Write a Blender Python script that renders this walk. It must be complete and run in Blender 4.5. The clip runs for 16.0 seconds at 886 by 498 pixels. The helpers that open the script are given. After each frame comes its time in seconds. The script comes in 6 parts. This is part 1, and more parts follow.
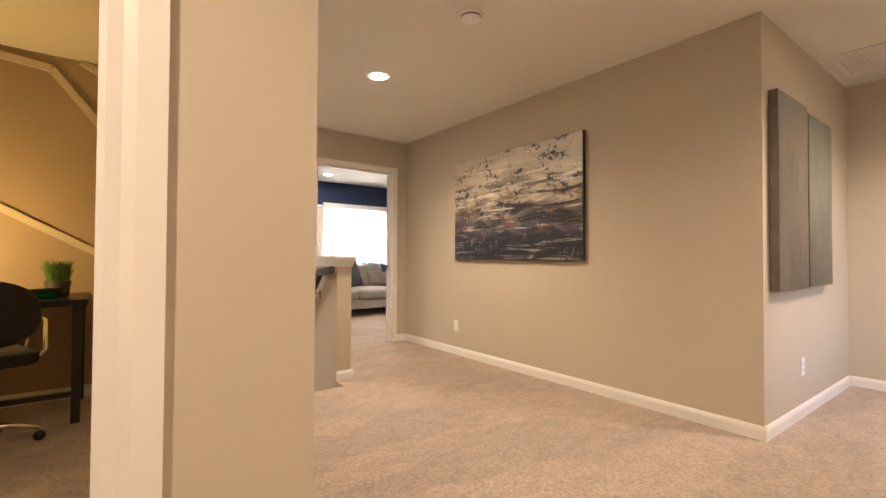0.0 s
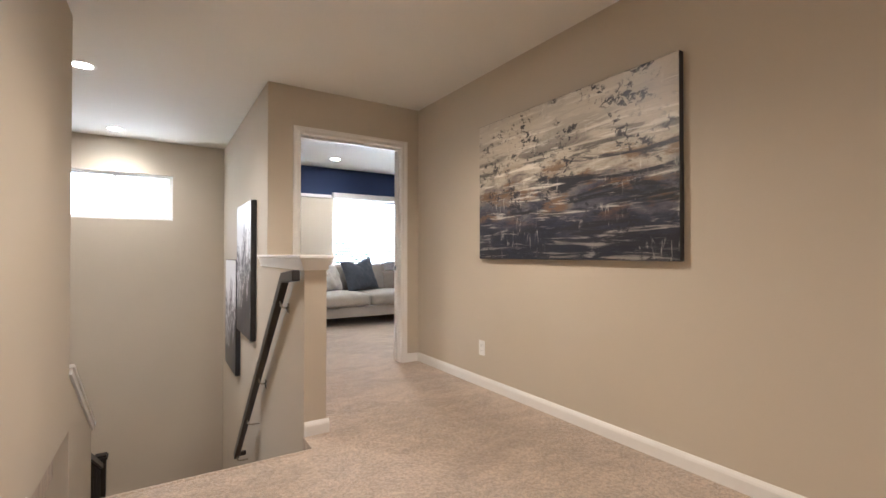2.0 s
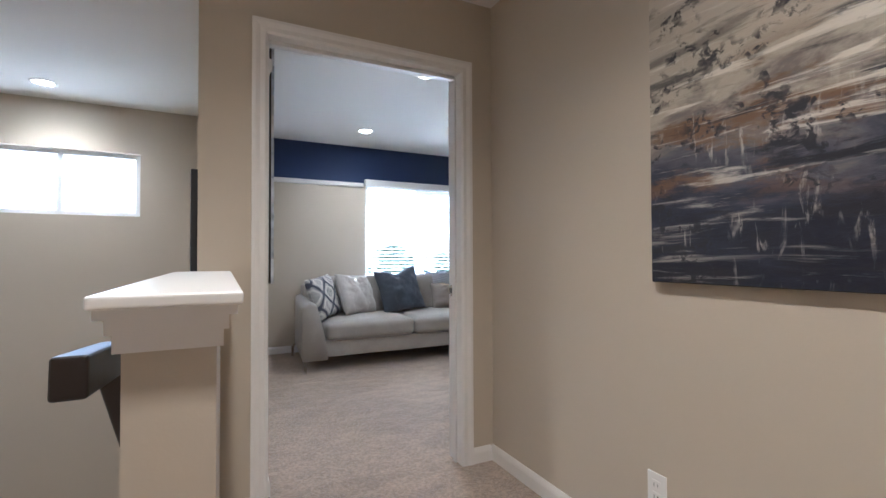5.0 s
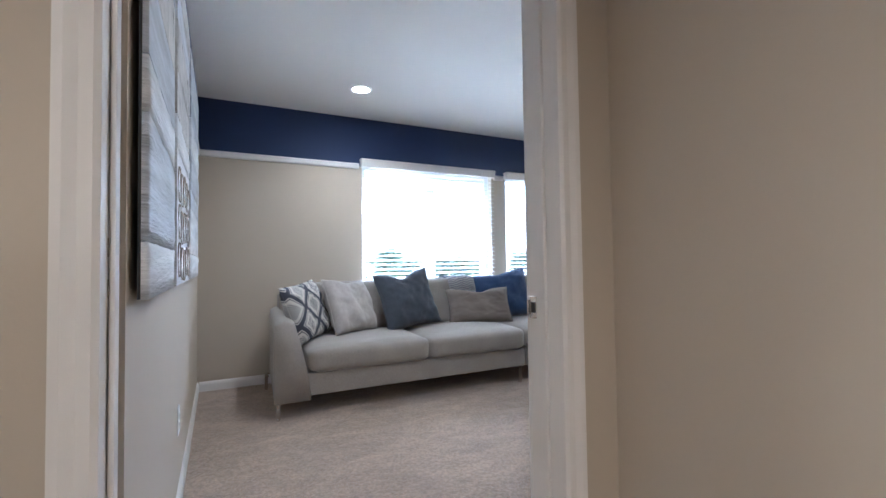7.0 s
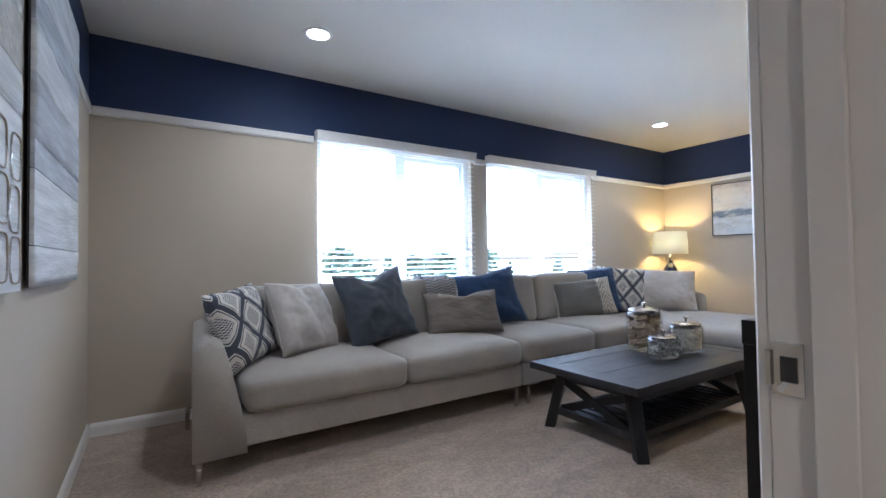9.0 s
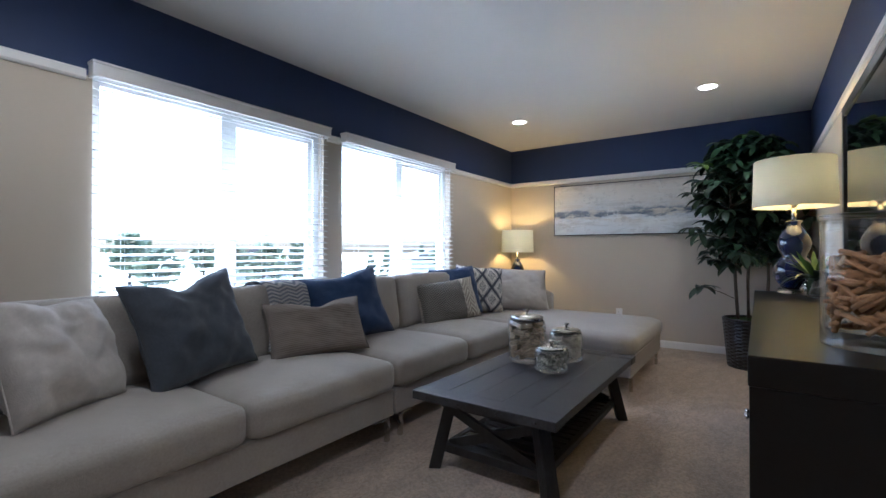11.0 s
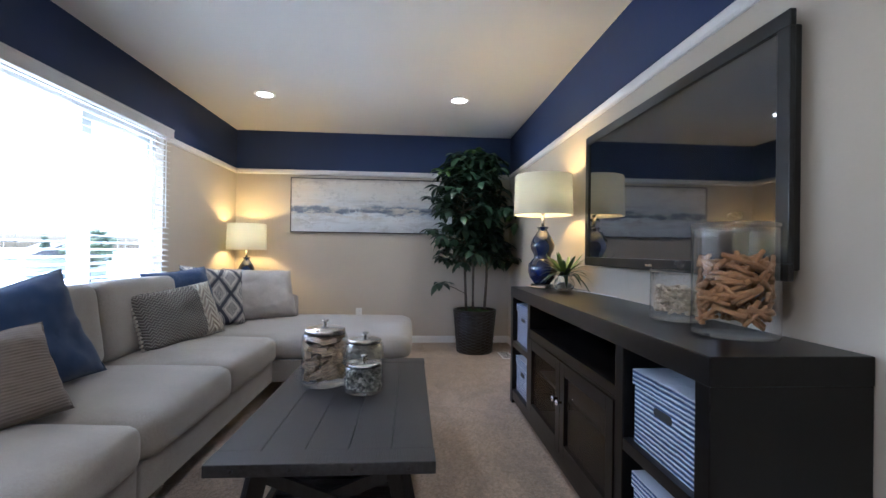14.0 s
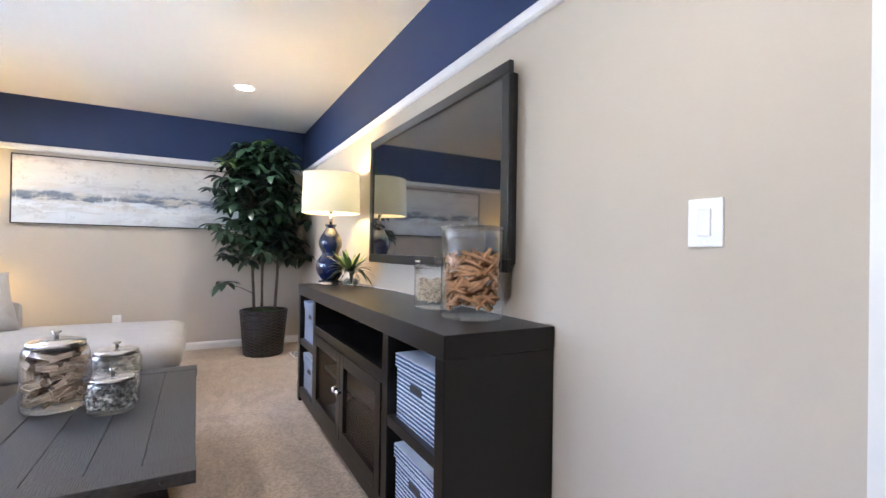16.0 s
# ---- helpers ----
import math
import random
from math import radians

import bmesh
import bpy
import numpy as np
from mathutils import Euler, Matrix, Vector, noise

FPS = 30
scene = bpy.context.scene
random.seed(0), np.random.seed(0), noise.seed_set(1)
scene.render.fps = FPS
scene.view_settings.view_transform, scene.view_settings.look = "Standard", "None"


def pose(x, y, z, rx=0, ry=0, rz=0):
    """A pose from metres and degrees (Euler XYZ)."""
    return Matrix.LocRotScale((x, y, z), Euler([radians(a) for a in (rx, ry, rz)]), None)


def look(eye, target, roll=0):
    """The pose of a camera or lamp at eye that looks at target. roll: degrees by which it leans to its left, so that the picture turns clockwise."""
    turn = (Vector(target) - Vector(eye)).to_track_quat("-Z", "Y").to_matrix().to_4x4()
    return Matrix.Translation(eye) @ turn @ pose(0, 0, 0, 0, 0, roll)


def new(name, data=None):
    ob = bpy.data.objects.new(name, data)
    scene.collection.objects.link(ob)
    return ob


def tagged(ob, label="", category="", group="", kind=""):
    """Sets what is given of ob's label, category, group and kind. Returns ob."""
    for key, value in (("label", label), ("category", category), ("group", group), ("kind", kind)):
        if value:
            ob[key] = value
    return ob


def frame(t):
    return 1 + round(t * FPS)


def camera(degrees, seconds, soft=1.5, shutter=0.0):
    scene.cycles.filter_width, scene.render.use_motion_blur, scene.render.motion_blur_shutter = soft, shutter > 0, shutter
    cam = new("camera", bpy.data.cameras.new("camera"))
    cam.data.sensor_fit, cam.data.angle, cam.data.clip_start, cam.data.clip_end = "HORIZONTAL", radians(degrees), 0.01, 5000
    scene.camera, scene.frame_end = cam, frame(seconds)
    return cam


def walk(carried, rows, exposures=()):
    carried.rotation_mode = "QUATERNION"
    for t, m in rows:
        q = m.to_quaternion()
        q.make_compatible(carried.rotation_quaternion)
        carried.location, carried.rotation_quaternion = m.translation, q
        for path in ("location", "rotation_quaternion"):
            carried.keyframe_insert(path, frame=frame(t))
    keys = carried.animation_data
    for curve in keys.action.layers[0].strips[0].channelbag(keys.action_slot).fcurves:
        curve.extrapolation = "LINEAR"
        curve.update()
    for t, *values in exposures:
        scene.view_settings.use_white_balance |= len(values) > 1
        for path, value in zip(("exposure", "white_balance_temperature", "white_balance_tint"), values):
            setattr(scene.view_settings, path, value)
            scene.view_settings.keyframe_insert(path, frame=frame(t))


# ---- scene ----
cam = camera(89.5, 16.0)
PATH = [
    (0, (-2.991, -4.721, 1.021), (-1.788, -3.124, 1.059), 0.3),
    (0.5, (-2.789, -4.489, 1.017), (-1.579, -2.897, 1.055), 0.1),
    (1, (-2.54, -4.279, 1.016), (-1.335, -2.683, 1.051), 0.0),
    (1.5, (-2.333, -4.078, 1.033), (-1.18, -2.444, 1.058), 0.0),
    (2, (-2.171, -3.81, 1.032), (-1.093, -2.125, 1.056), 0.0),
    (2.5, (-1.995, -3.519, 1.036), (-1.001, -1.784, 1.065), -0.0),
    (3, (-1.85, -3.228, 1.048), (-0.927, -1.455, 1.082), 0.2),
    (3.5, (-1.725, -2.919, 1.075), (-0.84, -1.126, 1.105), 0.0),
    (4, (-1.591, -2.626, 1.083), (-0.707, -0.832, 1.116), -0.1),
    (6.5, (-1.04, -1.178, 1.05), (-0.156, 0.615, 1.103), -0.5),
    (7, (-0.99, -0.889, 1.026), (-0.092, 0.897, 1.088), -0.8),
    (7.5, (-0.942, -0.663, 1.014), (-0.03, 1.116, 1.076), -0.7),
    (8, (-0.902, -0.46, 1.0), (0.028, 1.309, 1.067), -0.8),
    (10.5, (-0.64, 0.369, 1.08), (0.86, 1.692, 1.088), -0.1),
    (11, (-0.575, 0.54, 1.08), (1.058, 1.694, 1.09), -0.0),
    (11.5, (-0.517, 0.703, 1.085), (1.226, 1.684, 1.091), 0.1),
    (12, (-0.477, 0.865, 1.097), (1.359, 1.656, 1.101), 0.1),
    (12.5, (-0.442, 1.026, 1.095), (1.472, 1.607, 1.096), 0.3),
    (13, (-0.38, 1.133, 1.089), (1.591, 1.476, 1.091), 0.5),
    (13.5, (-0.34, 1.214, 1.075), (1.657, 1.315, 1.085), 0.6),
    (14, (-0.311, 1.29, 1.078), (1.685, 1.15, 1.088), 0.8),
    (14.5, (-0.326, 1.321, 1.075), (1.64, 0.952, 1.088), 0.9),
    (15, (-0.363, 1.317, 1.072), (1.551, 0.737, 1.087), 1.0),
    (15.5, (-0.397, 1.273, 1.086), (1.445, 0.492, 1.093), 1.0),
    (16, (-0.431, 1.208, 1.081), (1.322, 0.246, 1.091), 0.9),
]
EXPOSURES = [(0, 4.2, 6000, 11), (0.5, 4.2, 5850, 11), (1.5, 4.05, 5250, 8), (2.5, 4.15, 4850, 6), (3.5, 3.8, 4650, 5), (6.5, 3.65, 4480, 6), (8, 3.58, 4480, 6), (10.5, 2.72, 4620, 7), (12.5, 2.8, 4600, 7), (13.5, 2.92, 4600, 7), (14.5, 3.3, 4720, 9), (16, 4.03, 4850, 10)]
walk(cam, [(t, look(eye, target, roll)) for t, eye, target, roll in PATH], EXPOSURES)

# ---- world, sun, lamps ----
world = bpy.data.worlds.new("world")
scene.world = world
world.use_nodes = True
wn = world.node_tree.nodes
sky = wn.new("ShaderNodeTexSky")
sky.sky_type, sky.sun_disc = "NISHITA", False
sky.sun_elevation, sky.sun_rotation = radians(60), radians(15)
sky.air_density, sky.dust_density, sky.ozone_density = 0.9, 5.0, 0.3
wn["Background"].inputs["Strength"].default_value = 0.15
world.node_tree.links.new(sky.outputs["Color"], wn["Background"].inputs["Color"])
sun = new("sun", bpy.data.lights.new("sun", "SUN"))
sun.data.energy, sun.data.angle, sun.data.color = 4.2, radians(5), (1, 0.95, 0.88)
SUN_AZ = radians(15)
sun.matrix_world = look((0, 0, 20), (-math.sin(SUN_AZ) * 20, -math.cos(SUN_AZ) * 20, 20 - 20 * math.tan(radians(60))))

WARM = (1.0, 0.72, 0.46)
COOL = (1.0, 0.80, 0.60)


def can_lamp(x, y, power, colour, z=2.405, cone=150):
    lamp = new("can_lamp", bpy.data.lights.new("can_lamp", "SPOT"))
    lamp.data.energy, lamp.data.color = power, colour
    lamp.data.spot_size, lamp.data.spot_blend, lamp.data.shadow_soft_size = radians(cone), 0.8, 0.06
    lamp.location = (x, y, z)


def bulb(x, y, z, power):
    lamp = new("bulb_lamp", bpy.data.lights.new("bulb_lamp", "POINT"))
    lamp.data.energy, lamp.data.color, lamp.data.shadow_soft_size = power, (1.0, 0.59, 0.17), 0.035
    lamp.location = (x, y, z)


# First one known; the other three are unseen, added to brighten the side passage.
HALL_AND_ADDED_CANS = [(-1.31, -1.635), (-1.3, -4.6), (-3.6, -4.7), (0.75, -4.85)]
STAIR_CANS = [(-2.65, 0.42), (-2.575, 2.37)]
ROOM_CANS = [(3.70, 0.88), (3.73, 2.60), (0.04, 2.60), (0.03, 0.955)]
for k, c in enumerate(HALL_AND_ADDED_CANS):
    can_lamp(*c, (9.5, 4.0, 7.0, 8.5)[k], WARM)
for c, power in zip(STAIR_CANS, (10, 4)):
    can_lamp(*c, power, COOL)
for c in ROOM_CANS:
    can_lamp(*c, 3.5, COOL)
LAMP_1 = (4.66, 3.07, 0.555)
LAMP_2 = (2.78, 0.37, 0.83)
bulb(LAMP_1[0], LAMP_1[1], LAMP_1[2] + 0.66, 2.4)
bulb(LAMP_2[0], LAMP_2[1], LAMP_2[2] + 0.66, 1.7)
bulb(-3.9, -1.15, 1.10, 2.2)

# ---- materials ----
def material(name, colour, rough=0.6, metal=0.0, vary=0.0, scale=3.0, bump=0.0, bump_scale=60.0, colour2=None, stretch=(1, 1, 1), spec=0.5, sheen=0.0, coat=0.0, fine=0.0, fine_scale=120.0, edge=0.165):
    m = bpy.data.materials.new(name)
    m.use_nodes = True
    nt = m.node_tree
    n, link = nt.nodes, nt.links.new
    b = n["Principled BSDF"]
    b.inputs["Base Color"].default_value = (*colour, 1)
    b.inputs["Roughness"].default_value = rough
    b.inputs["Metallic"].default_value = metal
    b.inputs["Specular IOR Level"].default_value = spec
    b.inputs["Sheen Weight"].default_value = sheen
    b.inputs["Coat Weight"].default_value = coat
    if vary or bump or fine:
        tc, mp = n.new("ShaderNodeTexCoord"), n.new("ShaderNodeMapping")
        link(tc.outputs["Object"], mp.inputs["Vector"])
        mp.inputs["Scale"].default_value = stretch
        out = None
        if vary:
            noise_node, ramp = n.new("ShaderNodeTexNoise"), n.new("ShaderNodeValToRGB")
            noise_node.inputs["Scale"].default_value, noise_node.inputs["Detail"].default_value = scale, 5
            link(mp.outputs[0], noise_node.inputs["Vector"])
            c2 = colour2 or tuple(c * (1 - vary) for c in colour)
            ramp.color_ramp.elements[0].position, ramp.color_ramp.elements[1].position = 0.515 - edge, 0.515 + edge
            ramp.color_ramp.elements[0].color, ramp.color_ramp.elements[1].color = (*c2, 1), (*colour, 1)
            link(noise_node.outputs["Fac"], ramp.inputs["Fac"])
            out = ramp.outputs["Color"]
            rr = n.new("ShaderNodeMapRange")
            rr.inputs["To Min"].default_value, rr.inputs["To Max"].default_value = max(rough - 0.08, 0.03), min(rough + 0.08, 1)
            link(noise_node.outputs["Fac"], rr.inputs["Value"])
            link(rr.outputs[0], b.inputs["Roughness"])
        if fine:
            f, mix, fr = n.new("ShaderNodeTexNoise"), n.new("ShaderNodeMix"), n.new("ShaderNodeMapRange")
            f.inputs["Scale"].default_value, f.inputs["Detail"].default_value, f.inputs["Roughness"].default_value = fine_scale * 0.45, 6, 0.75
            link(mp.outputs[0], f.inputs["Vector"])
            fr.inputs["From Min"].default_value, fr.inputs["From Max"].default_value = 0.3, 0.7
            fr.inputs["To Min"].default_value, fr.inputs["To Max"].default_value = 1 - fine, 1 + fine * 0.5
            link(f.outputs["Fac"], fr.inputs["Value"])
            mix.data_type, mix.blend_type = "RGBA", "MULTIPLY"
            mix.inputs["Factor"].default_value = 1
            if out:
                link(out, mix.inputs["A"])
            else:
                mix.inputs["A"].default_value = (*colour, 1)
            link(fr.outputs[0], mix.inputs["B"])
            out = mix.outputs["Result"]
        if out:
            link(out, b.inputs["Base Color"])
        if bump:
            t, bm_node = n.new("ShaderNodeTexNoise"), n.new("ShaderNodeBump")
            t.inputs["Scale"].default_value, t.inputs["Detail"].default_value = bump_scale, 4
            link(mp.outputs[0], t.inputs["Vector"])
            bm_node.inputs["Strength"].default_value, bm_node.inputs["Distance"].default_value = bump, 0.01
            link(t.outputs["Fac"], bm_node.inputs["Height"])
            link(bm_node.outputs[0], b.inputs["Normal"])
    return m


def layered(name, stops, axis="Z", low=0.0, high=1.0, rough=0.5, warp=0.35, scale=(2, 2, 2), bump=0.3, streak=(1, 1, 12), seed=0.0, drip=0.0):
    """Paint laid on in bands along one axis, broken up by streaky noise."""
    m = bpy.data.materials.new(name)
    m.use_nodes = True
    n, link = m.node_tree.nodes, m.node_tree.links.new
    b = n["Principled BSDF"]
    b.inputs["Roughness"].default_value = rough
    tc, sep = n.new("ShaderNodeTexCoord"), n.new("ShaderNodeSeparateXYZ")
    link(tc.outputs["Object"], sep.inputs[0])
    mr = n.new("ShaderNodeMapRange")
    mr.inputs["From Min"].default_value, mr.inputs["From Max"].default_value = low, high
    link(sep.outputs[axis], mr.inputs["Value"])
    mp, big, mp2, small = n.new("ShaderNodeMapping"), n.new("ShaderNodeTexNoise"), n.new("ShaderNodeMapping"), n.new("ShaderNodeTexNoise")
    mp.inputs["Scale"].default_value, mp.inputs["Location"].default_value = scale, (seed, seed, seed)
    mp2.inputs["Scale"].default_value, mp2.inputs["Location"].default_value = streak, (seed, 3, seed)
    big.inputs["Scale"].default_value, big.inputs["Detail"].default_value = 1.0, 8
    small.inputs["Scale"].default_value, small.inputs["Detail"].default_value = 4.0, 9
    small.inputs["Roughness"].default_value = 0.7
    link(tc.outputs["Object"], mp.inputs["Vector"])
    link(tc.outputs["Object"], mp2.inputs["Vector"])
    link(mp.outputs[0], big.inputs["Vector"])
    link(mp2.outputs[0], small.inputs["Vector"])
    add1, add2 = n.new("ShaderNodeMath"), n.new("ShaderNodeMath")
    sum_n = n.new("ShaderNodeMath")
    mp3, run, run_m, run_a = n.new("ShaderNodeMapping"), n.new("ShaderNodeTexNoise"), n.new("ShaderNodeMath"), n.new("ShaderNodeMath")
    mp3.inputs["Scale"].default_value, mp3.inputs["Location"].default_value = (9, 9, 1.6), (seed, 7, seed)
    run.inputs["Scale"].default_value, run.inputs["Detail"].default_value = 3.0, 7
    link(tc.outputs["Object"], mp3.inputs["Vector"])
    link(mp3.outputs[0], run.inputs["Vector"])
    run_m.operation, run_m.inputs[1].default_value, run_m.inputs[2].default_value = "MULTIPLY_ADD", drip, -drip / 2
    link(run.outputs["Fac"], run_m.inputs[0])
    link(run_m.outputs[0], run_a.inputs[0])
    link(big.outputs["Fac"], run_a.inputs[1])
    link(run_a.outputs[0], sum_n.inputs[0])
    link(small.outputs["Fac"], sum_n.inputs[1])
    add1.operation, add1.inputs[1].default_value, add1.inputs[2].default_value = "MULTIPLY_ADD", warp, -warp
    link(sum_n.outputs[0], add1.inputs[0])
    link(add1.outputs[0], add2.inputs[0])
    link(mr.outputs[0], add2.inputs[1])
    ramp = n.new("ShaderNodeValToRGB")
    el = ramp.color_ramp.elements
    while len(el) < len(stops):
        el.new(0.5)
    for e, (p, c) in zip(el, stops):
        e.position, e.color = p, (*c, 1)
    link(add2.outputs[0], ramp.inputs["Fac"])
    link(ramp.outputs["Color"], b.inputs["Base Color"])
    bp = n.new("ShaderNodeBump")
    bp.inputs["Strength"].default_value, bp.inputs["Distance"].default_value = bump, 0.004
    link(small.outputs["Fac"], bp.inputs["Height"])
    link(bp.outputs[0], b.inputs["Normal"])
    return m


def glow(name, colour, strength):
    m = bpy.data.materials.new(name)
    m.use_nodes = True
    b = m.node_tree.nodes["Principled BSDF"]
    b.inputs["Emission Color"].default_value = (*colour, 1)
    b.inputs["Emission Strength"].default_value = strength
    return m


def clear_glass(name):
    """Thin clear glass: see-through, with a gloss that grows towards the rim."""
    m = bpy.data.materials.new(name)
    m.use_nodes = True
    n, link = m.node_tree.nodes, m.node_tree.links.new
    tr, gl, mix, fr = n.new("ShaderNodeBsdfTransparent"), n.new("ShaderNodeBsdfGlossy"), n.new("ShaderNodeMixShader"), n.new("ShaderNodeLayerWeight")
    pw, sc = n.new("ShaderNodeMath"), n.new("ShaderNodeMath")
    tr.inputs["Color"].default_value = (0.992, 0.995, 0.994, 1)
    gl.inputs["Roughness"].default_value = 0.05
    fr.inputs["Blend"].default_value = 0.5
    pw.operation, pw.inputs[1].default_value = "POWER", 2.2
    sc.operation, sc.inputs[1].default_value, sc.inputs[2].default_value = "MULTIPLY_ADD", 0.85, 0.045
    link(fr.outputs["Facing"], pw.inputs[0])
    link(pw.outputs[0], sc.inputs[0])
    link(sc.outputs[0], mix.inputs[0])
    link(tr.outputs[0], mix.inputs[1])
    link(gl.outputs[0], mix.inputs[2])
    link(mix.outputs[0], n["Material Output"].inputs["Surface"])
    return m


def glass(name, rough=0.0, tint=(1, 1, 1)):
    m = bpy.data.materials.new(name)
    m.use_nodes = True
    b = m.node_tree.nodes["Principled BSDF"]
    b.inputs["Base Color"].default_value = (*tint, 1)
    b.inputs["Transmission Weight"].default_value, b.inputs["Roughness"].default_value = 1.0, rough
    b.inputs["IOR"].default_value = 1.45
    return m


def thin_pane(name):
    m = bpy.data.materials.new(name)
    m.use_nodes = True
    n, link = m.node_tree.nodes, m.node_tree.links.new
    tr, gl, mix = n.new("ShaderNodeBsdfTransparent"), n.new("ShaderNodeBsdfGlossy"), n.new("ShaderNodeMixShader")
    gl.inputs["Roughness"].default_value = 0.02
    mix.inputs[0].default_value = 0.08
    link(tr.outputs[0], mix.inputs[1])
    link(gl.outputs[0], mix.inputs[2])
    link(mix.outputs[0], n["Material Output"].inputs["Surface"])
    return m


def fabric_shade(name):
    m = bpy.data.materials.new(name)
    m.use_nodes = True
    n, link = m.node_tree.nodes, m.node_tree.links.new
    b = n["Principled BSDF"]
    b.inputs["Base Color"].default_value = (0.84, 0.79, 0.72, 1)
    b.inputs["Roughness"].default_value = 0.9
    tl, mix = n.new("ShaderNodeBsdfTranslucent"), n.new("ShaderNodeMixShader")
    tl.inputs["Color"].default_value = (0.82, 0.92, 0.97, 1)
    mix.inputs[0].default_value = 0.20
    tc, wv, bp = n.new("ShaderNodeTexCoord"), n.new("ShaderNodeTexNoise"), n.new("ShaderNodeBump")
    wv.inputs["Scale"].default_value = 220
    bp.inputs["Strength"].default_value, bp.inputs["Distance"].default_value = 0.25, 0.002
    link(tc.outputs["Object"], wv.inputs["Vector"])
    link(wv.outputs["Fac"], bp.inputs["Height"])
    link(bp.outputs[0], b.inputs["Normal"])
    link(b.outputs[0], mix.inputs[1])
    link(tl.outputs[0], mix.inputs[2])
    link(mix.outputs[0], n["Material Output"].inputs["Surface"])
    return m


def carpet_material():
    """Cut pile: brushed patches that lie light or dark with crisp edges, tufts and footmarks."""
    m = material("carpet_pile", (0.58, 0.458, 0.350), 0.95, bump=1.0, bump_scale=170, spec=0.1, sheen=0.3, fine=0.42, fine_scale=330)
    n, link = m.node_tree.nodes, m.node_tree.links.new
    b = n["Principled BSDF"]
    base = b.inputs["Base Color"].links[0].from_socket
    tc = n.new("ShaderNodeTexCoord")
    for scale, stretch, lo, hi, depth, detail in ((1.0, (1.1, 2.6, 1), 0.475, 0.525, 0.90, 3.0), (1.0, (8, 13, 1), 0.42, 0.60, 0.90, 5), (1.0, (55, 55, 1), 0.38, 0.60, 0.74, 5)):
        mp, t, r, mix = n.new("ShaderNodeMapping"), n.new("ShaderNodeTexNoise"), n.new("ShaderNodeMapRange"), n.new("ShaderNodeMix")
        mp.inputs["Scale"].default_value, mp.inputs["Rotation"].default_value = stretch, (0, 0, 0.5)
        t.inputs["Scale"].default_value, t.inputs["Detail"].default_value, t.inputs["Distortion"].default_value = scale, detail, 0.5
        r.inputs["From Min"].default_value, r.inputs["From Max"].default_value = lo, hi
        r.inputs["To Min"].default_value, r.inputs["To Max"].default_value = depth, 1.04
        mix.data_type, mix.blend_type = "RGBA", "MULTIPLY"
        mix.inputs["Factor"].default_value = 1
        link(tc.outputs["Object"], mp.inputs["Vector"])
        link(mp.outputs[0], t.inputs["Vector"])
        link(t.outputs["Fac"], r.inputs["Value"])
        link(base, mix.inputs["A"])
        link(r.outputs[0], mix.inputs["B"])
        base = mix.outputs["Result"]
    link(base, b.inputs["Base Color"])
    return m


def diamonds(name, axes=("X", "Z"), size=0.2):
    """Woven lattice of diamonds: dark bands, cream ground, dark dots inside."""
    m = bpy.data.materials.new(name)
    m.use_nodes = True
    n, link = m.node_tree.nodes, m.node_tree.links.new
    b = n["Principled BSDF"]
    b.inputs["Roughness"].default_value = 0.9
    tc, sep = n.new("ShaderNodeTexCoord"), n.new("ShaderNodeSeparateXYZ")
    link(tc.outputs["Object"], sep.inputs[0])

    def op(kind, a, c=None, v=None):
        q = n.new("ShaderNodeMath")
        q.operation = kind
        link(a, q.inputs[0])
        if c is not None:
            link(c, q.inputs[1])
        if v is not None:
            q.inputs[1].default_value = v
        return q.outputs[0]

    def tri(a, s):
        return op("PINGPONG", a, v=s)
    x, z = sep.outputs[axes[0]], sep.outputs[axes[1]]
    dx, dz = tri(x, size * 0.5), tri(z, size * 0.62)
    d = op("ADD", op("DIVIDE", dx, v=size * 0.5), op("DIVIDE", dz, v=size * 0.62))
    dist = op("ABSOLUTE", op("SUBTRACT", d, v=1.0))
    band = op("LESS_THAN", dist, v=0.17)
    line = op("MULTIPLY", op("GREATER_THAN", dist, v=0.24), op("LESS_THAN", dist, v=0.30))
    dots = op("MULTIPLY", op("GREATER_THAN", dist, v=0.50), op("GREATER_THAN", op("MULTIPLY", op("SINE", op("MULTIPLY", x, v=420.0)), op("SINE", op("MULTIPLY", z, v=420.0))), v=0.05))
    dark = op("MAXIMUM", band, op("MAXIMUM", line, dots))
    mix = n.new("ShaderNodeMix")
    mix.data_type = "RGBA"
    mix.inputs["A"].default_value, mix.inputs["B"].default_value = (0.66, 0.63, 0.58, 1), (0.07, 0.075, 0.10, 1)
    link(dark, mix.inputs["Factor"])
    link(mix.outputs["Result"], b.inputs["Base Color"])
    return m


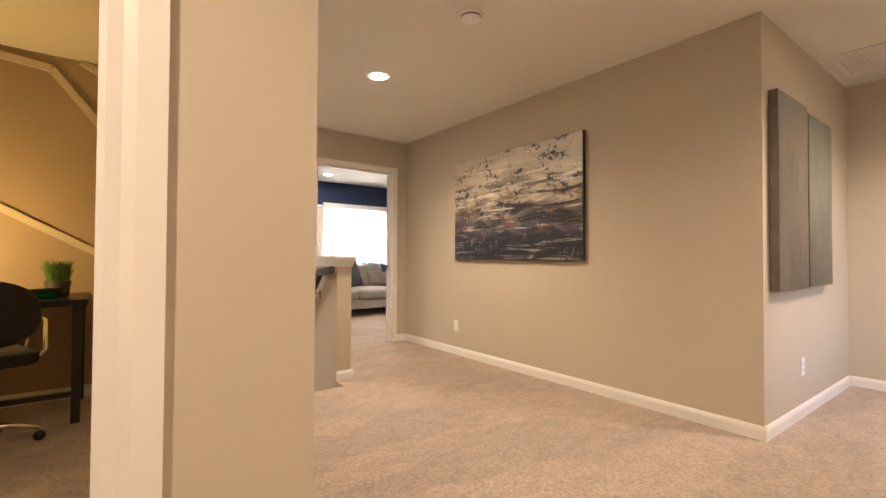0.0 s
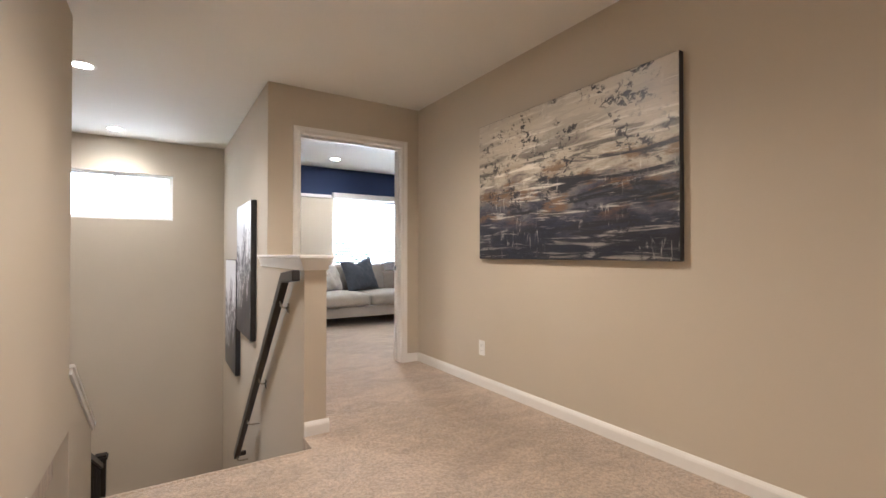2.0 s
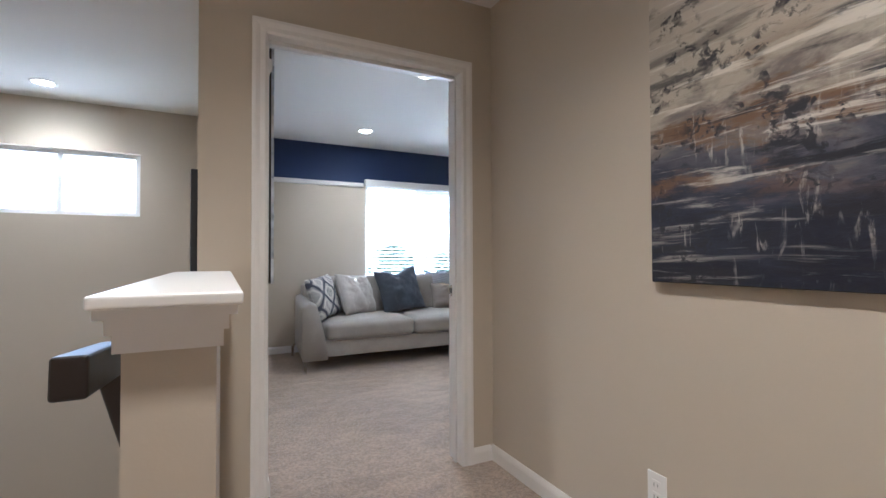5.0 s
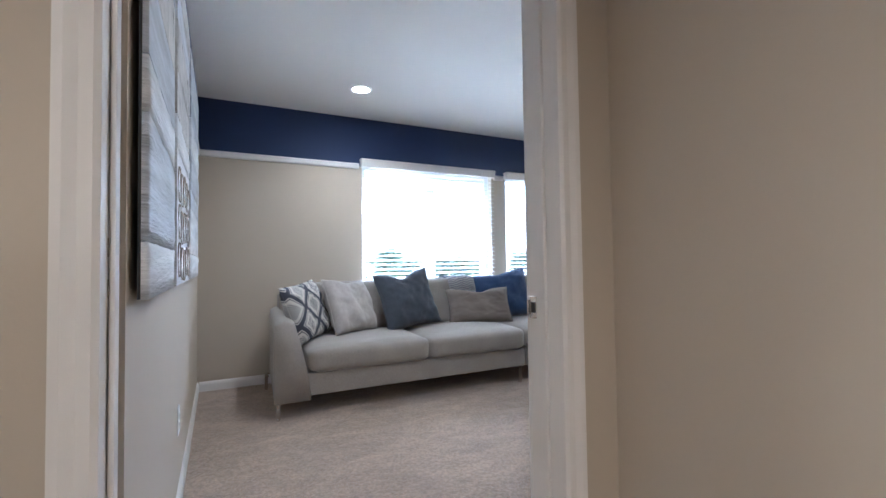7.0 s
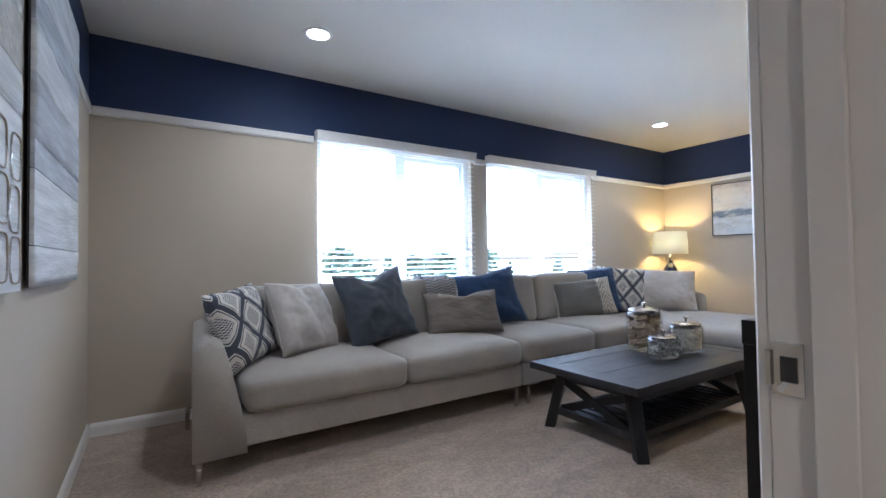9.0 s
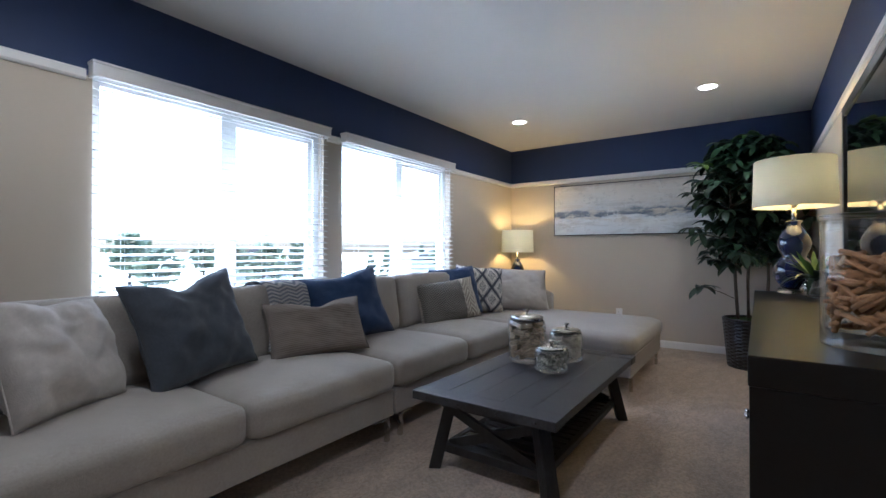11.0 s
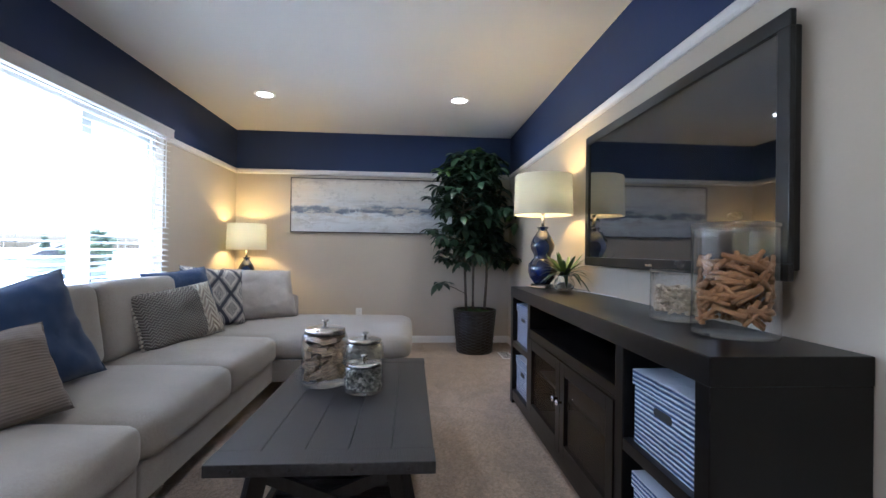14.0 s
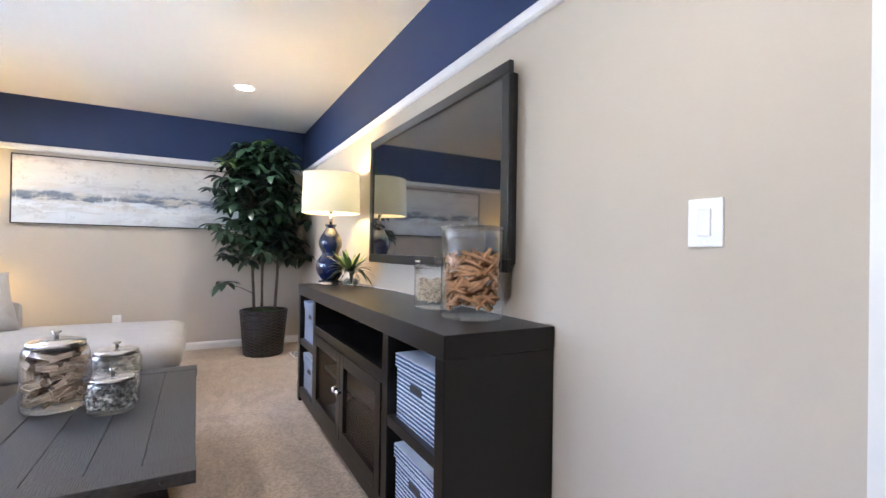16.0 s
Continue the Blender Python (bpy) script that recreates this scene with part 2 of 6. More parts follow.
def stripes(name, a, c, freq, axis="Z", warp=0.0, wobble_axis="X", wobble=0.0, wfreq=20.0, bump=0.2, rough=0.85, thresh=0.0):
    m = bpy.data.materials.new(name)
    m.use_nodes = True
    n, link = m.node_tree.nodes, m.node_tree.links.new
    b = n["Principled BSDF"]
    b.inputs["Roughness"].default_value = rough
    tc, sep = n.new("ShaderNodeTexCoord"), n.new("ShaderNodeSeparateXYZ")
    link(tc.outputs["Object"], sep.inputs[0])
    zig, mul, add, mad, s = (n.new("ShaderNodeMath") for _ in range(5))
    zig.operation, zig.inputs[1].default_value = "PINGPONG", 1.0 / wfreq
    link(sep.outputs[wobble_axis], zig.inputs[0])
    mul.operation, mul.inputs[1].default_value = "MULTIPLY", wobble
    link(zig.outputs[0], mul.inputs[0])
    link(sep.outputs[axis], add.inputs[0])
    link(mul.outputs[0], add.inputs[1])
    mad.operation, mad.inputs[1].default_value = "MULTIPLY", freq * 2 * math.pi
    link(add.outputs[0], mad.inputs[0])
    s.operation = "SINE"
    nz, ad2, ml2 = n.new("ShaderNodeTexNoise"), n.new("ShaderNodeMath"), n.new("ShaderNodeMath")
    nz.inputs["Scale"].default_value, nz.inputs["Detail"].default_value = 25, 4
    link(tc.outputs["Object"], nz.inputs["Vector"])
    ml2.operation, ml2.inputs[1].default_value = "MULTIPLY", warp
    link(nz.outputs["Fac"], ml2.inputs[0])
    link(mad.outputs[0], ad2.inputs[0])
    link(ml2.outputs[0], ad2.inputs[1])
    link(ad2.outputs[0], s.inputs[0])
    mr, mix, bp = n.new("ShaderNodeMapRange"), n.new("ShaderNodeMix"), n.new("ShaderNodeBump")
    mr.inputs["From Min"].default_value, mr.inputs["From Max"].default_value = thresh - 0.25, thresh + 0.25
    link(s.outputs[0], mr.inputs["Value"])
    mix.data_type = "RGBA"
    mix.inputs["A"].default_value, mix.inputs["B"].default_value = (*a, 1), (*c, 1)
    link(mr.outputs[0], mix.inputs["Factor"])
    link(mix.outputs["Result"], b.inputs["Base Color"])
    bp.inputs["Strength"].default_value, bp.inputs["Distance"].default_value = bump, 0.006
    link(s.outputs[0], bp.inputs["Height"])
    link(bp.outputs[0], b.inputs["Normal"])
    return m


def storm_paint(name, lo, hi, bands, light, dark, accent, seed=0.0, flow=1.0, speck=0.5, busy=1.0):
    """Brushed abstract: a warped gradient with pale and dark strokes dragged sideways, short drips and specks."""
    m = bpy.data.materials.new(name)
    m.use_nodes = True
    n, link = m.node_tree.nodes, m.node_tree.links.new
    b = n["Principled BSDF"]
    b.inputs["Roughness"].default_value = 0.3
    tc, sep = n.new("ShaderNodeTexCoord"), n.new("ShaderNodeSeparateXYZ")
    link(tc.outputs["Object"], sep.inputs[0])

    def field(scale, detail, off, distortion=0.0):
        mp, t = n.new("ShaderNodeMapping"), n.new("ShaderNodeTexNoise")
        mp.inputs["Scale"].default_value, mp.inputs["Location"].default_value = scale, (off + seed, off, off)
        t.inputs["Scale"].default_value, t.inputs["Detail"].default_value = 1.0, detail
        t.inputs["Roughness"].default_value, t.inputs["Distortion"].default_value = 0.62, distortion
        link(tc.outputs["Object"], mp.inputs["Vector"])
        link(mp.outputs[0], t.inputs["Vector"])
        return t.outputs["Fac"]

    def rng(a, lo_, hi_, to0=0.0, to1=1.0):
        q = n.new("ShaderNodeMapRange")
        q.interpolation_type = "SMOOTHSTEP"
        for key, v in (("From Min", lo_), ("From Max", hi_), ("To Min", to0), ("To Max", to1)):
            q.inputs[key].default_value = v
        link(a, q.inputs["Value"])
        return q.outputs[0]

    def mul(a, c):
        q = n.new("ShaderNodeMath")
        q.operation = "MULTIPLY"
        link(a, q.inputs[0])
        link(c, q.inputs[1])
        return q.outputs[0]

    def over(base, colour, mask):
        q = n.new("ShaderNodeMix")
        q.data_type = "RGBA"
        link(base, q.inputs["A"])
        q.inputs["B"].default_value = (*colour, 1)
        link(mask, q.inputs["Factor"])
        return q.outputs["Result"]
    height = n.new("ShaderNodeMapRange")
    height.inputs["From Min"].default_value, height.inputs["From Max"].default_value = lo, hi
    link(sep.outputs["Z"], height.inputs["Value"])
    broad = field((2.8, 2.8, 7.5 * flow), 12, 1.3, 0.4)
    add, ramp = n.new("ShaderNodeMath"), n.new("ShaderNodeValToRGB")
    add.operation, add.inputs[1].default_value = "MULTIPLY_ADD", 0.25 + 0.65 * busy
    sub = n.new("ShaderNodeMath")
    sub.operation, sub.inputs[1].default_value = "SUBTRACT", 0.125 + 0.325 * busy
    link(height.outputs[0], sub.inputs[0])
    link(broad, add.inputs[0])
    link(sub.outputs[0], add.inputs[2])
    el = ramp.color_ramp.elements
    while len(el) < len(bands):
        el.new(0.5)
    for e, (p, c) in zip(el, bands):
        e.position, e.color = p, (*c, 1)
    link(add.outputs[0], ramp.inputs["Fac"])
    strokes = rng(field((2.4, 2.4, 26 * flow), 15, 5.1, 0.6), 0.53, 0.65, 0, busy)
    darks = rng(field((1.9, 1.9, 15 * flow), 15, 9.7, 0.8), 0.495, 0.59, 0, busy)
    drips = rng(field((34, 34, 7), 10, 3.3, 0.9), 0.55, 0.66, 0, 0.6)
    specks = rng(field((24, 24, 30), 12, 12.4, 0.5), 0.51, 0.58, 0, speck)
    warm = mul(rng(field((3.2, 3.2, 9), 10, 21.0), 0.50, 0.60, 0, 0.9), mul(rng(height.outputs[0], 0.72, 0.55), rng(height.outputs[0], 0.16, 0.32)))
    c = over(ramp.outputs["Color"], accent, warm)
    c = over(c, dark, mul(darks, rng(height.outputs[0], 0.95, 0.50, 0.12, 1.0)))
    c = over(c, light, mul(strokes, rng(height.outputs[0], 0.0, 0.6, 0.35, 0.9)))
    c = over(c, light, mul(drips, rng(field((4, 4, 5), 4, 31.0), 0.5, 0.62, 0, 0.8)))
    c = over(c, dark, mul(specks, rng(field((5, 5, 7), 4, 41.0), 0.46, 0.6)))
    link(c, b.inputs["Base Color"])
    bp = n.new("ShaderNodeBump")
    bp.inputs["Strength"].default_value, bp.inputs["Distance"].default_value = 0.7, 0.004
    link(field((14, 14, 40), 12, 5.1, 0.9), bp.inputs["Height"])
    link(bp.outputs[0], b.inputs["Normal"])
    return m


PAINT = material("beige_wall_paint", (0.55, 0.485, 0.39), 0.75, vary=0.04, scale=1.3, bump=0.04, bump_scale=90, spec=0.3)
BLUE = material("navy_wall_paint", (0.030, 0.048, 0.125), 0.6, vary=0.08, scale=1.5, bump=0.10, bump_scale=90, spec=0.35)
# Beige study wall; the orange lamp glow is put into this browner colour.
LAMPLIT_PAINT = material("lamplit_wall_paint", (0.36, 0.28, 0.205), 0.75, vary=0.06, scale=1.5, bump=0.1, bump_scale=90)
CEIL = material("ceiling_paint", (0.76, 0.735, 0.68), 0.85, vary=0.03, scale=1.0, bump=0.16, bump_scale=70, spec=0.2)
WHITE = material("white_trim_paint", (0.80, 0.775, 0.745), 0.35, vary=0.03, scale=5, bump=0.03, bump_scale=40)
PLASTIC = material("white_plastic", (0.84, 0.83, 0.81), 0.3, vary=0.02, scale=8)
# Near-black for the shade inside slots and holes, the grass pot and far windows.
SHADE_AND_BLACK = material("shade_and_black", (0.03, 0.03, 0.03), 0.6)
CARPET = carpet_material()
SOFA = material("light_grey_linen", (0.385, 0.352, 0.312), 0.9, vary=0.10, scale=7, bump=0.35, bump_scale=320, sheen=0.35, spec=0.2, fine=0.16, fine_scale=260)
GREY_PILLOW = material("pale_grey_cotton", (0.50, 0.465, 0.43), 0.9, vary=0.12, scale=9, bump=0.3, bump_scale=250, sheen=0.2, fine=0.1)
SLATE = material("slate_blue_linen", (0.058, 0.068, 0.090), 0.9, vary=0.10, scale=6, bump=0.3, bump_scale=260, sheen=0.25, fine=0.2, fine_scale=180)
NAVY_CLOTH = material("navy_cotton", (0.016, 0.045, 0.135), 0.9, vary=0.2, scale=6, bump=0.4, bump_scale=240, sheen=0.25, fine=0.2, fine_scale=180)
CHAR = material("charcoal_cloth", (0.016, 0.016, 0.018), 0.9, vary=0.2, scale=9)
KNIT = stripes("grey_knit", (0.13, 0.12, 0.11), (0.36, 0.34, 0.31), 55, "Z", warp=0.6, wobble=1.0, wfreq=55, bump=0.8)
CREAM_KNIT = stripes("cream_knit", (0.42, 0.38, 0.32), (0.68, 0.64, 0.56), 22, "Z", warp=0.5, wobble=1.4, wfreq=22, bump=1.0)
RIBBED = stripes("ribbed_taupe_knit", (0.185, 0.155, 0.13), (0.20, 0.17, 0.142), 95, "Z", warp=1.5, bump=0.28)
CHEVRON = stripes("chevron_throw", (0.60, 0.58, 0.55), (0.27, 0.28, 0.31), 48, "Z", warp=0.9, wobble=0.35, wfreq=18, bump=0.4)
IKAT = diamonds("diamond_lattice_cloth")
STEEL = material("brushed_steel", (0.62, 0.60, 0.57), 0.25, 1.0, vary=0.08, scale=30)
CHROME = material("chrome", (0.8, 0.8, 0.8), 0.08, 1.0)
ESPRESSO = material("espresso_wood", (0.0065, 0.0055, 0.0052), 0.30, fine=0.15, fine_scale=50, stretch=(1, 6, 6), spec=0.32)
TABLE_WOOD = material("charcoal_stained_wood", (0.042, 0.039, 0.039), 0.42, vary=0.55, scale=4, bump=0.45, bump_scale=16, stretch=(1.5, 16, 16), fine=0.3, fine_scale=22)
TABLE_LEG = material("charcoal_leg_wood", (0.030, 0.029, 0.031), 0.48, vary=0.5, scale=4, bump=0.3, bump_scale=16, stretch=(10, 10, 1.5))
BLACK = material("black_plastic", (0.012, 0.012, 0.013), 0.35, vary=0.1, scale=8)
SCREEN = material("tv_glass", (0.010, 0.012, 0.017), 0.03, spec=1.0, coat=0.6)
BLACK_IRON = material("black_painted_iron", (0.015, 0.013, 0.012), 0.4, vary=0.2, scale=12)
RAILWOOD = material("espresso_handrail", (0.022, 0.015, 0.013), 0.35, vary=0.3, scale=10)
NAVY_GLAZE = material("navy_ceramic_glaze", (0.008, 0.018, 0.085), 0.07, spec=0.6, coat=1.0, vary=0.15, scale=4)
SHADE = fabric_shade("linen_lampshade")
GLASS = clear_glass("clear_glass")
ACRYLIC = glass("clear_acrylic")
PANE = thin_pane("window_glass")
DOORGLASS = thin_pane("door_glass")
LEAF = material("leaf_green", (0.022, 0.052, 0.020), 0.40, vary=0.5, scale=3, colour2=(0.012, 0.031, 0.014), bump=0.2, bump_scale=30)
LEAF_NEW = material("young_leaf", (0.13, 0.22, 0.04), 0.4, vary=0.3, scale=9)
BARK = material("plant_bark", (0.13, 0.10, 0.07), 0.85, vary=0.4, scale=20, bump=0.6, bump_scale=60)
WICKER = material("dark_wicker", (0.030, 0.022, 0.019), 0.30, vary=0.4, scale=40)
MOSS = material("moss", (0.06, 0.10, 0.025), 0.95, vary=0.5, scale=30, bump=0.8, bump_scale=90)
BLOCKWOOD = material("raw_wood", (0.55, 0.42, 0.28), 0.7, vary=0.45, scale=20, stretch=(1, 6, 6), fine=0.2, fine_scale=60)
STICKS = material("cinnamon_bark", (0.50, 0.255, 0.10), 0.75, vary=0.4, scale=18, bump=0.4, bump_scale=70)
NUTS = material("shell_pieces", (0.66, 0.54, 0.38), 0.7, vary=0.35, scale=30, bump=0.4, bump_scale=90)
PEBBLE = material("mixed_pebbles", (0.62, 0.60, 0.52), 0.35, vary=0.85, scale=45, colour2=(0.06, 0.062, 0.055))
SHELLS = material("white_shells", (0.74, 0.71, 0.64), 0.5, vary=0.4, scale=30)
BOXCLOTH = stripes("blue_white_woven", (0.09, 0.13, 0.27), (0.66, 0.70, 0.80), 66, "Z", warp=2.6, bump=0.9, thresh=0.12)
CANLIGHT = glow("can_glow", (1.0, 0.86, 0.68), 9.0)
GRASS_LEAF = material("grass_blades", (0.10, 0.22, 0.03), 0.5, vary=0.4, scale=20)
GREEN_GLASS = glass("teal_glass", 0.02, (0.1, 0.65, 0.55))
HALL_ART = storm_paint("storm_abstract_paint", -0.47, 0.47, [(0.05, (0.012, 0.014, 0.028)), (0.22, (0.030, 0.032, 0.055)), (0.34, (0.10, 0.10, 0.12)), (0.44, (0.20, 0.17, 0.15)), (0.54, (0.44, 0.39, 0.31)), (0.80, (0.53, 0.47, 0.38)), (1.0, (0.58, 0.52, 0.43))], (0.72, 0.67, 0.58), (0.020, 0.020, 0.030), (0.17, 0.095, 0.045), seed=2.0, speck=0.95)
SEA_ART = storm_paint("horizon_abstract_paint", -0.31, 0.31, [(0.0, (0.58, 0.60, 0.62)), (0.28, (0.74, 0.75, 0.76)), (0.34, (0.60, 0.63, 0.68)), (0.38, (0.10, 0.13, 0.20)), (0.46, (0.20, 0.23, 0.29)), (0.50, (0.60, 0.60, 0.60)), (0.72, (0.70, 0.67, 0.62)), (0.9, (0.72, 0.66, 0.58)), (1.0, (0.45, 0.38, 0.32))], (0.82, 0.82, 0.82), (0.30, 0.28, 0.27), (0.62, 0.58, 0.52), seed=7.0, flow=0.8, speck=0.3, busy=0.25)
BW_ART = layered("ink_abstract_paint", [(0.0, (0.02, 0.02, 0.03)), (0.30, (0.03, 0.03, 0.045)), (0.38, (0.75, 0.75, 0.80)), (0.44, (0.05, 0.05, 0.07)), (0.55, (0.10, 0.10, 0.12)), (0.60, (0.80, 0.80, 0.84)), (0.68, (0.30, 0.30, 0.33)), (0.74, (0.85, 0.85, 0.88)), (1.0, (0.80, 0.80, 0.82))], "Z", -0.62, 0.62, 0.35, 1.1, (4, 4, 2), 0.3, (3, 7, 1.2), seed=9)
BRONZE_ART = layered("bronze_abstract_paint", [(0.0, (0.072, 0.061, 0.050)), (0.3, (0.158, 0.130, 0.101)), (0.5, (0.108, 0.101, 0.094)), (0.7, (0.216, 0.187, 0.144)), (1.0, (0.173, 0.166, 0.151))], "Z", -0.57, 0.57, 0.3, 1.0, (9, 9, 2.2), 1.0, (26, 26, 4), seed=2)
BRONZE_ART2 = layered("verdigris_abstract_paint", [(0.0, (0.086, 0.079, 0.065)), (0.4, (0.144, 0.151, 0.130)), (0.6, (0.216, 0.223, 0.194)), (1.0, (0.130, 0.144, 0.130))], "Z", -0.57, 0.57, 0.3, 1.0, (9, 9, 2.2), 1.0, (26, 26, 4), seed=7)
DARK_EDGE = material("dark_canvas_edge", (0.035, 0.035, 0.04), 0.6, vary=0.3, scale=10)
GREY_EDGE = material("grey_canvas_edge", (0.20, 0.17, 0.15), 0.5, vary=0.3, scale=10)
PLANK_A = material("whitewashed_plank", (0.80, 0.81, 0.83), 0.5, vary=0.3, scale=3, bump=0.6, bump_scale=14, stretch=(1, 1.5, 9))
PLANK_B = material("grey_plank", (0.60, 0.63, 0.69), 0.45, vary=0.4, scale=3, bump=0.6, bump_scale=14, stretch=(1, 1.5, 9))
PLANK_C = material("silvered_plank", (0.72, 0.69, 0.65), 0.3, vary=0.4, scale=14, bump=1.0, bump_scale=50)
VINYL = material("white_window_vinyl", (0.80, 0.80, 0.80), 0.35)
SLAT = material("white_blind_slat", (0.82, 0.82, 0.81), 0.4, vary=0.03, scale=6)
LAWN = material("distant_ground", (0.22, 0.24, 0.17), 0.95, vary=0.5, scale=0.05, colour2=(0.45, 0.44, 0.42))
# Crown green lifted a little, standing in for the haze over the distance.
FAR_TREE = material("haze_lifted_foliage", (0.12, 0.15, 0.085), 0.9, vary=0.5, scale=0.6)
SIDING = material("pale_siding", (0.5, 0.5, 0.48), 0.8, vary=0.1, scale=1)
ROOFING = material("grey_roof_shingle", (0.13, 0.12, 0.12), 0.9, vary=0.3, scale=3)

# ---- mesh helpers ----
def link_mesh(name, bm, mats, smooth=False):
    me = bpy.data.meshes.new(name)
    bmesh.ops.recalc_face_normals(bm, faces=bm.faces)
    bm.to_mesh(me)
    bm.free()
    for m in (mats if isinstance(mats, (list, tuple)) else [mats]):
        me.materials.append(m)
    if smooth:
        for p in me.polygons:
            p.use_smooth = True
    return new(name, me)


def part(name, bm, mat, parent, label="", smooth=False):
    ob = link_mesh(name, bm, mat, smooth)
    ob.parent = parent
    return tagged(ob, label)


def thing(name, x, y, z, label, category, group="", rz=0.0):
    ob = new(name)
    ob.matrix_basis = pose(x, y, z, 0, 0, rz)
    return tagged(ob, label, category, group)


def setting(name, bm, mat, label, smooth=False):
    return tagged(link_mesh(name, bm, mat, smooth), label, name.split("_")[0], kind="structure")


def box(bm, lo, hi):
    m = Matrix.Translation([(a + c) / 2 for a, c in zip(lo, hi)]) @ Matrix.Diagonal([abs(c - a) for a, c in zip(lo, hi)] + [1])
    return bmesh.ops.create_cube(bm, size=1, matrix=m)["verts"]


def bevelled(bm, w=0.003, seg=2, angle=30):
    edges = [e for e in bm.edges if len(e.link_faces) == 2 and e.calc_face_angle(0) > radians(angle)]
    bmesh.ops.bevel(bm, geom=edges, offset=w, segments=seg, profile=0.6, affect="EDGES", clamp_overlap=True)
    return bm


def boxes(*pairs, w=0.003, seg=2):
    bm = bmesh.new()
    for lo, hi in pairs:
        box(bm, lo, hi)
    return bevelled(bm, w, seg) if w else bm


def lathe(profile, n=40, centre=(0, 0, 0)):
    bm = bmesh.new()
    rings = []
    for r, z in profile:
        if r < 1e-5:
            rings.append([bm.verts.new((centre[0], centre[1], centre[2] + z))])
        else:
            rings.append([bm.verts.new((centre[0] + r * math.cos(2 * math.pi * i / n), centre[1] + r * math.sin(2 * math.pi * i / n), centre[2] + z)) for i in range(n)])
    for a, c in zip(rings, rings[1:]):
        for i in range(n):
            j = (i + 1) % n
            if len(a) == 1 and len(c) == 1:
                continue
            if len(a) == 1:
                bm.faces.new((a[0], c[i], c[j]))
            elif len(c) == 1:
                bm.faces.new((a[i], a[j], c[0]))
            else:
                bm.faces.new((a[i], a[j], c[j], c[i]))
    return bm


def sweep(points, r, n=10, bm=None, flat=1.0, taper=1.0):
    bm = bm or bmesh.new()
    pts = [Vector(p) for p in points]
    rings = []
    for i, p in enumerate(pts):
        d = (pts[min(i + 1, len(pts) - 1)] - pts[max(i - 1, 0)]).normalized()
        side = d.cross(Vector((0, 0, 1)))
        side = side.normalized() if side.length > 1e-3 else Vector((1, 0, 0))
        up = side.cross(d).normalized()
        k = r * (1 + (taper - 1) * i / max(len(pts) - 1, 1))
        rings.append([bm.verts.new(p + k * (math.cos(2 * math.pi * j / n) * side * flat + math.sin(2 * math.pi * j / n) * up)) for j in range(n)])
    for a, c in zip(rings, rings[1:]):
        for j in range(n):
            bm.faces.new((a[j], a[(j + 1) % n], c[(j + 1) % n], c[j]))
    bm.faces.new(rings[0][::-1])
    bm.faces.new(rings[-1])
    return bm


def bar(bm, a, c, w, h):
    """A straight bar of rectangular section from a to c."""
    a, c = Vector(a), Vector(c)
    d = c - a
    q = d.to_track_quat("X", "Z").to_matrix().to_4x4()
    m = Matrix.Translation((a + c) / 2) @ q @ Matrix.Diagonal((d.length, w, h, 1))
    bmesh.ops.create_cube(bm, size=1, matrix=m)
    return bm


def softbox(w, d, h, r, crown=0.0, sag=0.0, cuts=10, seed=0, rough=0.003):
    """A stuffed cushion: rounded block, its top bulging, origin at the middle of its underside."""
    bm = bmesh.new()
    bmesh.ops.create_cube(bm, size=1)
    bmesh.ops.subdivide_edges(bm, edges=bm.edges[:], cuts=cuts, use_grid_fill=True)
    half = Vector((w / 2, d / 2, h / 2))
    for v in bm.verts:
        p = Vector((v.co.x * w, v.co.y * d, v.co.z * h))
        inner = Vector([max(-half[i] + r, min(half[i] - r, p[i])) for i in range(3)])
        q = p - inner
        if q.length > 1e-6:
            p = inner + q.normalized() * min(r, max(abs(c) for c in q) if sum(abs(c) > 1e-6 for c in q) == 1 else r)
        u, t = p.x / half.x, p.y / half.y
        if p.z > 0:
            p.z += crown * (1 - u * u) * (1 - t * t) * (p.z / half.z)
        p.x += crown * 0.35 * math.copysign(1, u) * (1 - t * t) * (1 - (p.z / half.z) ** 2) if abs(u) > 0.9 else 0
        p.y += crown * 0.35 * math.copysign(1, t) * (1 - u * u) * (1 - min(1, (p.z / half.z) ** 2)) if abs(t) > 0.9 else 0
        k = noise.noise(p * 7 + Vector((seed * 3.1, 0, seed)))
        p += p.normalized() * k * rough
        v.co = p + Vector((0, 0, half.z))
    return bm


